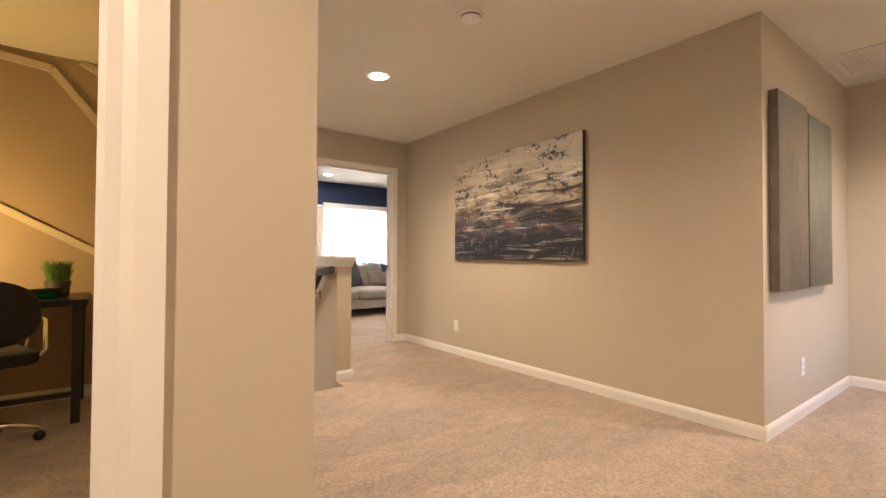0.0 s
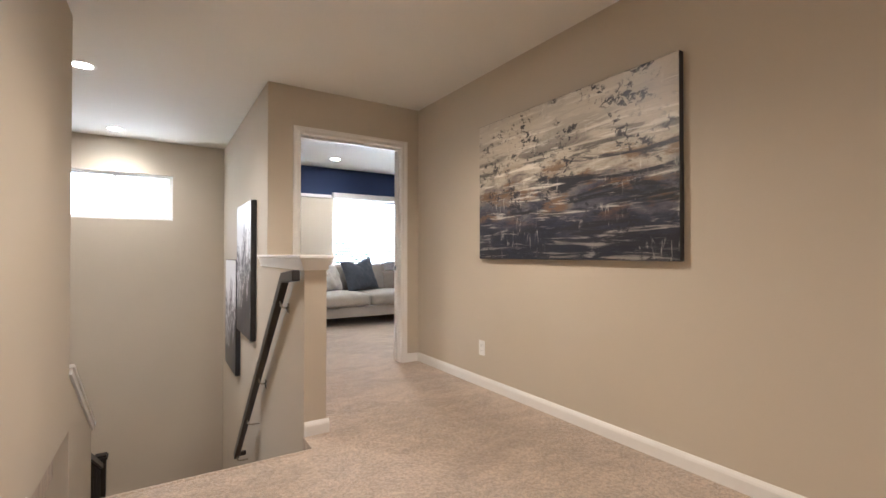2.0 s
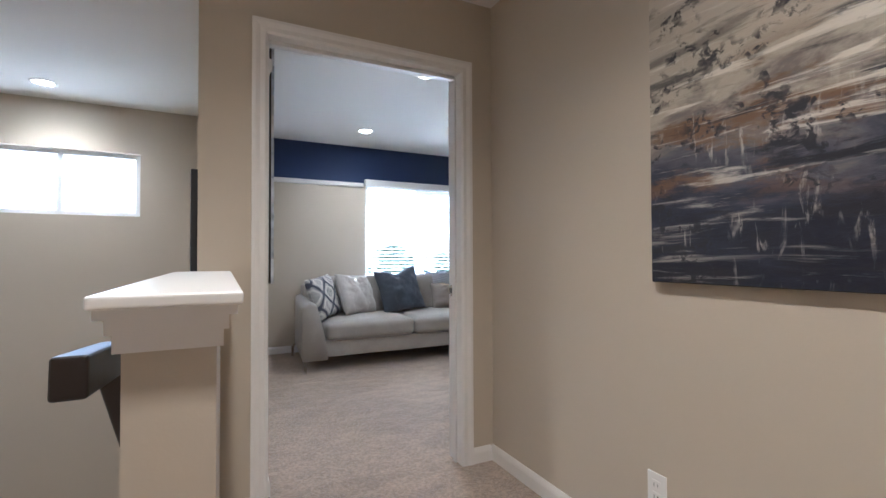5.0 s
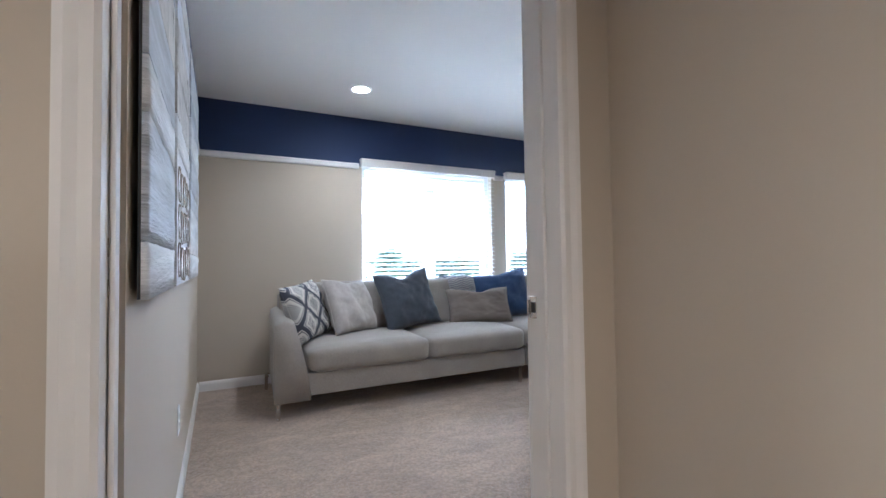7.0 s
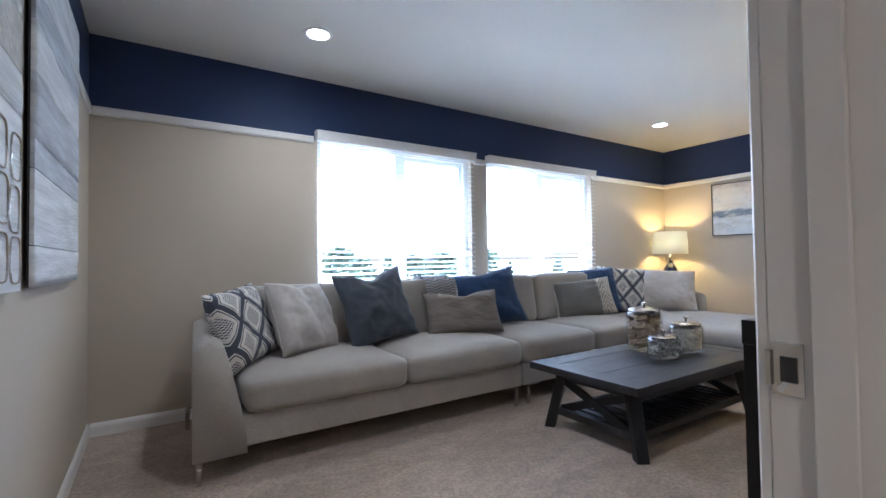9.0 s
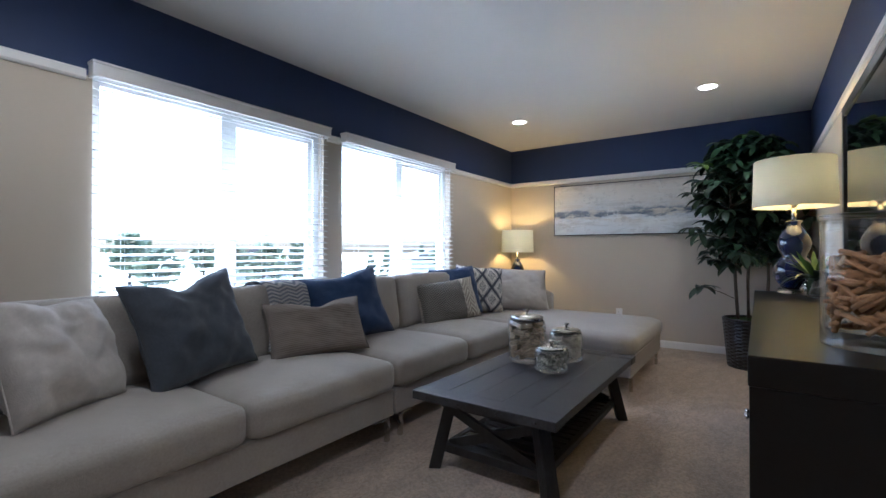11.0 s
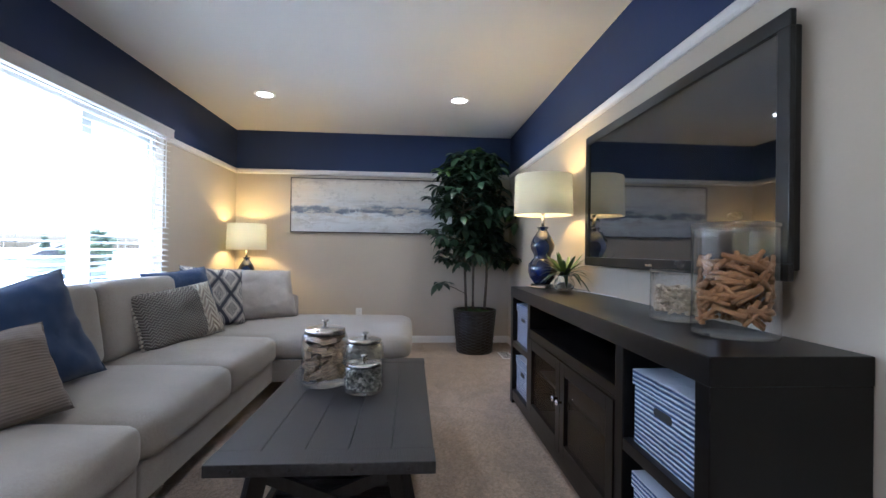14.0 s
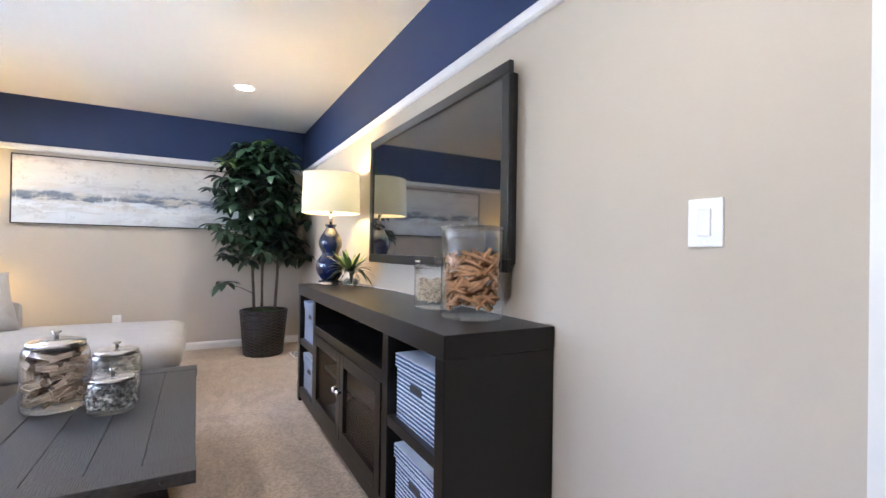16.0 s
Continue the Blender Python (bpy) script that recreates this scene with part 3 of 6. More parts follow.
def pillow_mesh(w, h, t, n=22, pinch=0.06, seed=0, wrinkle=0.006, slump=0.0, chop=0.0):
    """A throw pillow standing on its edge: width along x, height along z, thickness along y."""
    bm = bmesh.new()
    grid = {}
    for side in (1, -1):
        for i in range(n + 1):
            for j in range(n + 1):
                u, v = 2 * i / n - 1, 2 * j / n - 1
                edge = i in (0, n) or j in (0, n)
                if edge and side == -1:
                    grid[side, i, j] = grid[1, i, j]
                    continue
                x = w / 2 * u * (1 - pinch * (1 - v * v) * abs(u) ** 1.5)
                z = h / 2 * v * (1 - pinch * (1 - u * u) * abs(v) ** 1.5)
                z -= chop * math.exp(-(u / 0.35) ** 2) * max(v, 0) ** 2
                th = t / 2 * max((1 - u ** 4) * (1 - v ** 4), 0) ** 0.55
                k = noise.noise(Vector((u * 2.2 + seed, v * 2.2, side * 1.7 + seed))) * wrinkle * 1.6
                k += noise.noise(Vector((u * 6 + seed, v * 6, side + seed))) * wrinkle * 0.6
                y = side * th + k * (0 if edge else 1) - slump * v * v
                grid[side, i, j] = bm.verts.new((x, y, z + h / 2))
    for side in (1, -1):
        for i in range(n):
            for j in range(n):
                q = [grid[side, i, j], grid[side, i + 1, j], grid[side, i + 1, j + 1], grid[side, i, j + 1]]
                bm.faces.new(q if side == -1 else q[::-1])
    return bm


# ---- the shell of the place ----
H = 2.44
X0, X1, Y0, Y1 = -1.145, 4.97, 0.125, 3.31
RAIL_Z = 1.97


def wall(name, label, *pieces, extra=()):
    """A wall of upright blocks (x0, y0, z0, x1, y1, z1), cut at the picture rail; the lounge's faces are navy above it."""
    bm = bmesh.new()
    for x0, y0, z0, x1, y1, z1 in pieces:
        cuts = [z0] + ([RAIL_Z] if z0 < RAIL_Z < z1 else []) + [z1]
        for a, c in zip(cuts, cuts[1:]):
            box(bm, (x0, y0, a), (x1, y1, c))
    bmesh.ops.remove_doubles(bm, verts=bm.verts, dist=1e-5)
    bm.faces.ensure_lookup_table()
    for f in bm.faces:
        c, nn = f.calc_center_median(), f.normal
        if c.z > RAIL_Z and X0 - 0.01 < c.x < X1 + 0.01 and Y0 - 0.01 < c.y < Y1 + 0.01:
            if (abs(c.x - X0) < 1e-3 and abs(nn.x) > 0.9) or (abs(c.x - X1) < 1e-3 and abs(nn.x) > 0.9) or (abs(c.y - Y0) < 1e-3 and abs(nn.y) > 0.9) or (abs(c.y - Y1) < 1e-3 and abs(nn.y) > 0.9):
                f.material_index = 1
    return setting(name, bm, [PAINT, BLUE], label)


DX0, DX1, DZ = -1.178, -0.192, 2.075          # rough opening of the lounge door
W = [(0.25, 1.73), (1.92, 3.465)]             # lounge windows
WZ = (0.62, 2.0)
SOUTH, FX_HALL = -3.79, -0.02
SX0, SX1, SY1 = -3.75, -1.42, 2.80           # stairwell
NOSE, STEP = -1.24, -1.44                     # end of the half wall; top edge of the stairs

wall("wall_door", "beige painted wall with the lounge doorway, navy above the rail inside",
     (SX1, 0, 0, DX0, Y0, H), (DX0, 0, DZ, DX1, Y0, H), (DX1, 0, 0, X1 + 0.15, Y0, H))
wall("wall_window", "beige painted outer wall with two wide windows, navy above the rail",
     (X0 - 0.19, Y1, 0, W[0][0], Y1 + 0.16, H), (W[0][0], Y1, 0, W[0][1], Y1 + 0.16, WZ[0]), (W[0][0], Y1, WZ[1], W[0][1], Y1 + 0.16, H),
     (W[0][1], Y1, 0, W[1][0], Y1 + 0.16, H), (W[1][0], Y1, 0, W[1][1], Y1 + 0.16, WZ[0]), (W[1][0], Y1, WZ[1], W[1][1], Y1 + 0.16, H), (W[1][1], Y1, 0, X1 + 0.15, Y1 + 0.16, H))
wall("wall_end", "beige painted end wall of the lounge, navy above the rail", (X1, Y0, 0, X1 + 0.15, Y1, H))
wall("wall_between", "beige painted wall between stairwell and lounge", (SX1, Y0, -2.0, X0, Y1, H))
wall("wall_stair_foot", "beige painted wall under the hall edge of the stairwell", (SX1, 0, -2.0, X0, Y0, 0))
wall("wall_hall", "long beige painted hall wall", (FX_HALL, SOUTH, 0, 0.12, 0, H))
wall("wall_corner", "beige painted wall with two tall canvases", (0.12, SOUTH, 0, 2.02, SOUTH + 0.12, H))
wall("wall_hall_end", "beige painted wall at the end of the side passage", (1.86, -5.45, 0, 2.02, SOUTH, H))
wall("wall_back", "plain beige painted wall of the side passage", (-4.95, -5.57, 0, 0.7, -5.45, H), (0.7, -5.57, 0, 1.3, -5.45, 0.5), (0.7, -5.57, 2.0, 1.3, -5.45, H), (1.3, -5.57, 0, 2.02, -5.45, H))
hall_left = wall("wall_hall_left", "beige painted wall between hall and study", (-2.71, -3.75, 0, -2.60, -0.42, H), (-2.985, -3.87, 0, -2.663, -3.75, H), (-3.88, -3.87, 2.05, -2.985, -3.75, H), (-4.95, -3.87, 0, -3.88, -3.75, H))
for v in hall_left.data.vertices:
    if abs(v.co.x + 2.60) < 1e-4 and v.co.y < -3.7:
        v.co.x = -2.6605
wall("wall_study_left", "beige painted outer wall of the study", (-5.07, -5.57, 0, -4.95, -0.54, H))
wall("wall_stair_window", "tall beige painted stairwell wall with a small high window",
     (SX0, SY1, -2.0, -3.195, SY1 + 0.16, H), (-3.195, SY1, -2.0, -2.005, SY1 + 0.16, 1.46), (-3.195, SY1, 2.028, -2.005, SY1 + 0.16, H), (-2.005, SY1, -2.0, SX1, SY1 + 0.16, H))
wall("wall_stair_left", "beige painted outer wall of the stairwell", (SX0 - 0.12, -0.54, -2.0, SX0, SY1 + 0.16, H))
wall("wall_half", "beige painted half wall beside the stairs", (-1.463, NOSE, -2.0, -1.335, 0, 0.965))

bm = boxes(((-4.95, -0.54, -2.0), (-2.71, -0.42, H)), w=0)
setting("wall_study_back", bm, LAMPLIT_PAINT, "beige study wall coloured browner for warm lamplight")
bm = bmesh.new()
yy = (-0.42, 0.36)
prof = [(-0.42, -2.0), (0.68, -2.0), (0.68, -0.32), (-0.42, 0.36)]
for x in (-2.71, -2.60):
    bm.faces.new([bm.verts.new((x, y, z)) for y, z in (prof if x < -2.65 else prof[::-1])])
bm.verts.ensure_lookup_table()
for i in range(4):
    j = (i + 1) % 4
    bm.faces.new((bm.verts[i], bm.verts[4 + 3 - i], bm.verts[4 + 3 - j], bm.verts[j]))
setting("wall_knee", bm, PAINT, "beige knee wall with a sloping top between the stair flights")
bm = bmesh.new()
bar(bm, (-2.655, -0.42, 0.378), (-2.655, 0.71, -0.322), 0.16, 0.022)
bar(bm, (-2.655, -0.42, 0.345), (-2.655, 0.69, -0.342), 0.138, 0.04)
setting("trim_knee_cap", bevelled(bm, 0.004), WHITE, "white painted sloping cap on the knee wall")

FLOORS = [(-4.95, -5.45, 2.02, -3.66), (-4.95, -3.66, -2.65, -0.54), (-2.65, -3.66, 0.0, STEP), (-1.47, STEP, 0.0, NOSE), (-1.34, NOSE, 0.0, 0.0), (DX0, 0.0, DX1, Y0), (X0, Y0, X1, Y1)]


def flat_patch(bm, x0, y0, x1, y1, z, step):
    nx, ny = max(1, int((x1 - x0) / step)), max(1, int((y1 - y0) / step))
    v = [[bm.verts.new((x0 + (x1 - x0) * i / nx, y0 + (y1 - y0) * j / ny, z)) for j in range(ny + 1)] for i in range(nx + 1)]
    for i in range(nx):
        for j in range(ny):
            bm.faces.new((v[i][j], v[i + 1][j], v[i + 1][j + 1], v[i][j + 1]))


bm = bmesh.new()
for f in FLOORS:
    box(bm, (f[0], f[1], -0.2), (f[2], f[3], 0.0))
box(bm, (SX0, 0.5, -2.1), (SX1, SY1, -1.9))
box(bm, (SX0, -0.42, -2.1), (-2.65, 0.5, -1.9))
setting("floor", bm, CARPET, "beige cut-pile carpet with vacuum marks")
bm = bmesh.new()
for k in range(10):
    y = STEP + 0.2 * (k - 1)
    box(bm, (-2.61, y + (0.2 if k else 0.165), -1.9), (-1.466, y + 0.4, -0.19 * (k + 0) - (0.19 if k else 0.19)))
stairs = tagged(link_mesh("stairs", bevelled(bm, 0.015, 3), CARPET), "beige carpeted stair flight going down", "stairs", kind="structure")
sweepbm = bmesh.new()
box(sweepbm, (-2.61, STEP - 0.02, -0.19), (-1.466, STEP + 0.02, 0.004))
setting("floor_nosing", bevelled(sweepbm, 0.018, 4), CARPET, "rounded carpeted edge at the top of the stairs")
setting("ceiling", boxes(((-5.07, -5.57, H), (2.02, Y0, H + 0.15)), ((SX0 - 0.12, Y0, H), (X1 + 0.15, Y1 + 0.16, H + 0.15)), w=0), CEIL, "matt off-white painted ceiling")
setting("ceiling_over_lounge_passage", boxes(((2.02, -0.3, H + 0.001), (X1 + 0.15, Y0, H + 0.151)), w=0), CEIL, "plain ceiling slab")


def mould(name, label, runs, prof, z, mat=WHITE):
    """Straight runs of moulding on walls: (x0, y0, x1, y1, nx, ny); prof: (out, up) pairs from the wall."""
    bm = bmesh.new()
    for x0, y0, x1, y1, nx, ny in runs:
        a = [bm.verts.new((x0 + nx * o, y0 + ny * o, z + u)) for o, u in prof]
        c = [bm.verts.new((x1 + nx * o, y1 + ny * o, z + u)) for o, u in prof]
        for i in range(len(prof) - 1):
            bm.faces.new((a[i], a[i + 1], c[i + 1], c[i]))
        bm.faces.new(a)
        bm.faces.new(c[::-1])
    return setting(name, bm, mat, label)


BASE = [(0, 0), (0.015, 0), (0.015, 0.054), (0.012, 0.065), (0.007, 0.074), (0.004, 0.079), (0, 0.079)]
t = 0.015
mould("baseboard_hall", "white painted baseboard", [(FX_HALL, SOUTH - t, FX_HALL, 0, -1, 0), (FX_HALL - t, 0, -0.150, 0, 0, -1), (-1.212, 0, -1.335, 0, 0, -1),
      (FX_HALL, SOUTH, 1.86, SOUTH, 0, -1), (1.86, -5.45, 1.86, SOUTH - t, -1, 0), (-4.95, -5.45, 1.86, -5.45, 0, 1), (-2.662, -3.87, -2.60, STEP, 1, 0), (-2.912, -3.87, -2.662 + t, -3.87, 0, -1)], BASE, 0.0)
mould("baseboard_post", "white painted baseboard round the half wall", [(-1.463, NOSE, -1.335 + t, NOSE, 0, -1), (-1.335, NOSE, -1.335, -t, 1, 0)], BASE, 0.0)
mould("baseboard_lounge", "white painted baseboard", [(X0, Y0, X0, Y1, 1, 0), (X0 + t, Y1, X1 - t, Y1, 0, -1), (X1, Y0, X1, Y1, -1, 0), (-0.091, Y0, X1 - t, Y0, 0, 1)], BASE, 0.0)
mould("baseboard_study", "white painted baseboard", [(-4.95, -0.54, -2.71, -0.54, 0, -1), (-2.71, -3.75, -2.71, -0.54 - t, -1, 0)], BASE, 0.0)
RAIL = [(0, 0), (0.010, 0.002), (0.018, 0.012), (0.018, 0.045), (0.012, 0.055), (0, 0.058)]
mould("trim_picture_rail", "white painted picture rail between beige and navy paint", [(X0, Y0, X0, Y1, 1, 0), (X0 + 0.018, Y1, W[0][0] - 0.03, Y1, 0, -1), (W[0][1] + 0.03, Y1, W[1][0] - 0.03, Y1, 0, -1),
      (W[1][1] + 0.03, Y1, X1 - 0.018, Y1, 0, -1), (X1, Y0, X1, Y1, -1, 0), (-0.094, Y0, X1 - 0.018, Y0, 0, 1)], RAIL, 1.942)


def casing(name, x0, x1, z1, y, out, width=0.062, left=True):
    """Moulded casing round a doorway in a wall that faces out (+1 or -1 in y)."""
    prof = [(0, 0), (0, 0.010), (0.010, 0.016), (0.030, 0.013), (0.048, 0.019), (width, 0.019), (width, 0)]
    bm = bmesh.new()
    path = [(x0, 0, -1, 0), (x0, z1, -1, 1), (x1, z1, 1, 1), (x1, 0, 1, 0)]
    rings = []
    for px, pz, sx, sz in path:
        rings.append([bm.verts.new((px + sx * a, y + out * b, pz + sz * a)) for a, b in prof])
    for a, c in zip(rings, rings[1:]):
        for i in range(len(prof) - 1):
            bm.faces.new((a[i], a[i + 1], c[i + 1], c[i]))
    bm.faces.new(rings[0])
    bm.faces.new(rings[-1][::-1])
    return setting(name, bm, WHITE, "white painted moulded door casing")


JX0, JX1 = DX0 + 0.02, DX1 - 0.02
casing("trim_door_hall", JX0, JX1, 2.048, 0, -1, 0.062)
casing("trim_door_lounge", JX0, JX1, 2.05, Y0, 1, 0.118)
setting("door_frame", boxes(((DX0, 0, 0), (JX0, Y0, 2.05)), ((JX1, 0, 0), (DX1, Y0, 2.05)), ((DX0, 0, 2.05), (DX1, Y0, DZ)), w=0.002), WHITE, "white painted door jamb lining")
setting("door_stop", boxes(((JX0 + 0.001, 0.045, 0), (JX0 + 0.011, 0.08, 2.04)), ((JX1 - 0.011, 0.045, 0), (JX1 - 0.001, 0.08, 2.04)), ((JX0 + 0.011, 0.045, 2.03), (JX1 - 0.011, 0.08, 2.049)), w=0.002), WHITE, "white painted door stop strip")
strike = thing("strike_plate", JX1, 0.104, 0.90, "brushed steel strike plate in the white door jamb", "door hardware")
part("plate", boxes(((-0.003, -0.014, -0.03), (0.0, 0.016, 0.03)), ((-0.008, 0.016, -0.02), (0.0, 0.022, 0.02)), w=0.001), STEEL, strike)
part("slot", boxes(((-0.0045, -0.008, -0.014), (-0.003, 0.008, 0.014)), w=0), SHADE_AND_BLACK, strike)
for z in (0.99, 1.06):
    hg = thing("door_bore_plate", JX0, 0.05, z, "small steel plate in the white door jamb", "door hardware")
    part("plate", boxes(((0, -0.008, -0.016), (0.002, 0.008, 0.016)), w=0.0005), STEEL, hg)
casing("trim_study_door", -3.86, -3.005, 2.03, -3.87, -1, 0.090)
setting("door_frame_study", boxes(((-3.88, -3.87, 0), (-3.86, -3.75, 2.03)), ((-3.005, -3.87, 0), (-2.985, -3.75, 2.03)), ((-3.88, -3.87, 2.03), (-2.985, -3.75, 2.05)), w=0.002), WHITE, "white painted door jamb lining")
# cap of the half wall
bm = boxes(((-1.501, NOSE - 0.038, 1.008), (-1.297, 0.0, 1.028)), w=0.005, seg=3)
for k, (o, z0, z1) in enumerate(((0.030, 0.992, 1.008), (0.018, 0.968, 0.992), (0.010, 0.940, 0.968))):
    box(bm, (-1.463 - o, NOSE - o, z0), (-1.335 + o, 0.0, z1))
setting("trim_half_wall_cap", bm, WHITE, "white painted moulded cap on the half wall")

# ---- windows ----
def lounge_window(i, x0, x1):
    z0, z1 = WZ
    fy = Y1 + 0.10
    frame_ob = tagged(new("window_%d" % i), "wide white vinyl window with a centre mullion", "window", kind="structure")
    frame_ob.location = ((x0 + x1) / 2, fy, z0)
    hw, h = (x1 - x0) / 2, z1 - z0
    part("window_frame", boxes(((-hw, -0.04, 0), (-hw + 0.05, 0.05, h)), ((hw - 0.05, -0.04, 0), (hw, 0.05, h)), ((-hw + 0.05, -0.04, 0), (hw - 0.05, 0.05, 0.05)), ((-hw + 0.05, -0.04, h - 0.05), (hw - 0.05, 0.05, h)), w=0.003), VINYL, frame_ob)
    part("mullion", boxes(((-0.035, -0.035, 0.05), (0.035, 0.045, h - 0.05)), w=0.003), VINYL, frame_ob)
    part("sash", boxes(((0.035, -0.02, 0.05), (0.075, 0.02, h - 0.05)), ((hw - 0.09, -0.02, 0.05), (hw - 0.05, 0.02, h - 0.05)), ((0.075, -0.02, 0.05), (hw - 0.09, 0.02, 0.09)), ((0.075, -0.02, h - 0.09), (hw - 0.09, 0.02, h - 0.05)), w=0.002), VINYL, frame_ob)
    for a, c, y in ((-hw + 0.05, -0.035, 0.01), (0.075, hw - 0.09, 0.0)):
        pane = part("pane", boxes(((a, y, 0.05), (c, y + 0.004, h - 0.05)), w=0), PANE, frame_ob)
        pane.visible_shadow = False
    part("window_sill", boxes(((-hw, -0.13, -0.02), (hw, -0.04, 0.0)), w=0.002), WHITE, frame_ob)
    bl = thing("window_blind", (x0 + x1) / 2, Y1 - 0.029, z0 - 0.03, "white horizontal slatted blind with open slats", "blind", "lounge blinds")
    b = hw + 0.010
    zt = 2.035 - (z0 - 0.03)
    part("valance", boxes(((-b - 0.008, -0.042, zt - 0.075), (b + 0.008, -0.030, zt)), ((-b - 0.008, -0.030, zt - 0.075), (-b + 0.004, 0.028, zt)), ((b - 0.004, -0.030, zt - 0.075), (b + 0.008, 0.028, zt)), ((-b - 0.012, -0.046, zt - 0.012), (b + 0.012, 0.028, zt + 0.002)), w=0.003), WHITE, bl)
    part("head_rail", boxes(((-b + 0.006, -0.025, zt - 0.06), (b - 0.006, 0.028, zt - 0.014)), w=0.002), SLAT, bl)
    pitch, nslat = 0.0445, 30
    sb = bmesh.new()
    prof = [(-0.024, -0.0012), (-0.012, 0.0010), (0, 0.0018), (0.012, 0.0010), (0.024, -0.0012)]
    va = [[sb.verts.new((sx, y, z + dz)) for y, z in prof] for sx in (-b + 0.008, b - 0.008) for dz in (0, -0.0025)]
    for r0, r1 in ((0, 2), (1, 3), (0, 1), (2, 3)):
        if (r0, r1) in ((0, 2), (1, 3)):
            for k in range(4):
                sb.faces.new((va[r0][k], va[r0][k + 1], va[r1][k + 1], va[r1][k]))
    for k in (0, 4):
        sb.faces.new((va[0][k], va[2][k], va[3][k], va[1][k]))
    for a, c in ((0, 1), (2, 3)):
        sb.faces.new(va[a] + va[c][::-1])
    first = part("slat", sb, SLAT, bl)
    first.location = (0, 0, zt - 0.085)
    first.rotation_euler = (radians(12), 0, 0)
    for k in range(1, nslat):
        s = new("slat", first.data)
        s.parent = bl
        s.location, s.rotation_euler = (0, 0, zt - 0.085 - pitch * k), (radians(12 + random.uniform(-1.2, 1.2)), 0, 0)
    part("bottom_rail", boxes(((-b + 0.008, -0.025, 0.0), (b - 0.008, 0.025, 0.016)), w=0.003), SLAT, bl)
    for cx in (-b * 0.82, -b * 0.28, b * 0.28, b * 0.82):
        for cy in (-0.027, 0.027):
            part("ladder_cord", sweep([(cx, cy, 0.01), (cx, cy, zt - 0.06)], 0.0009, 5), SLAT, bl)
    part("wand", sweep([(b - 0.09, -0.032, zt - 0.08), (b - 0.088, -0.036, zt - 0.8)], 0.004, 8), SLAT, bl)


for i, (a, c) in enumerate(W):
    lounge_window(i + 1, a, c)
sw = tagged(new("window_3"), "small white vinyl stairwell window, glaringly bright", "window", kind="structure")
sw.location = (-2.60, SY1 + 0.10, 1.46)
part("window_frame", boxes(((-0.595, -0.04, 0), (-0.55, 0.05, 0.568)), ((0.55, -0.04, 0), (0.595, 0.05, 0.568)), ((-0.55, -0.04, 0), (0.55, 0.05, 0.04)), ((-0.55, -0.04, 0.528), (0.55, 0.05, 0.568)), w=0.003), VINYL, sw)
part("mullion", boxes(((-0.02, -0.03, 0.04), (0.02, 0.04, 0.528)), w=0.003), VINYL, sw)
pn = part("pane", boxes(((-0.55, 0.0, 0.04), (0.55, 0.004, 0.528)), w=0), PANE, sw)
pn.visible_shadow = False

# ---- outdoors ----
bm = bmesh.new()
flat_patch(bm, -900, 12, 900, 1500, -3.2, 60)
flat_patch(bm, -60, 3.6, 60, 12, -3.2, 6)
setting("ground", bm, LAWN, "pale lawn and paving far below the windows")
rnd = random.Random(5)


def far_tree(x, y, h, r, conifer):
    tr = thing("tree", x, y, -3.2, "tall dark conifer far off beyond the windows" if conifer else "round leafy tree far off beyond the windows", "tree", "far trees")
    part("trunk", sweep([(0, 0, 0), (0.05, 0, h * 0.5), (0, 0, h * 0.9)], 0.25, 8, taper=0.2), BARK, tr)
    bm = bmesh.new()
    for k in range(170):
        f = rnd.random()
        if conifer:
            z, rad = h * (0.12 + 0.88 * f), r * (1 - f) * rnd.uniform(0.5, 1.0) + 0.1
        else:
            z, rad = h * (0.3 + 0.7 * f), r * math.sqrt(max(0, 1 - (2 * f - 1) ** 2)) * rnd.uniform(0.4, 1.05)
        a = rnd.uniform(0, 6.283)
        c = Vector((rad * math.cos(a), rad * math.sin(a), z))
        s = r * rnd.uniform(0.10, 0.24)
        res = bmesh.ops.create_icosphere(bm, subdivisions=1, radius=s, matrix=Matrix.Translation(c) @ Matrix.Diagonal((1, 1, 0.6, 1)))
        for v in res["verts"]:
            v.co += Vector([rnd.uniform(-1, 1) * s * 0.35 for _ in range(3)])
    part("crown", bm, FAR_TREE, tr)


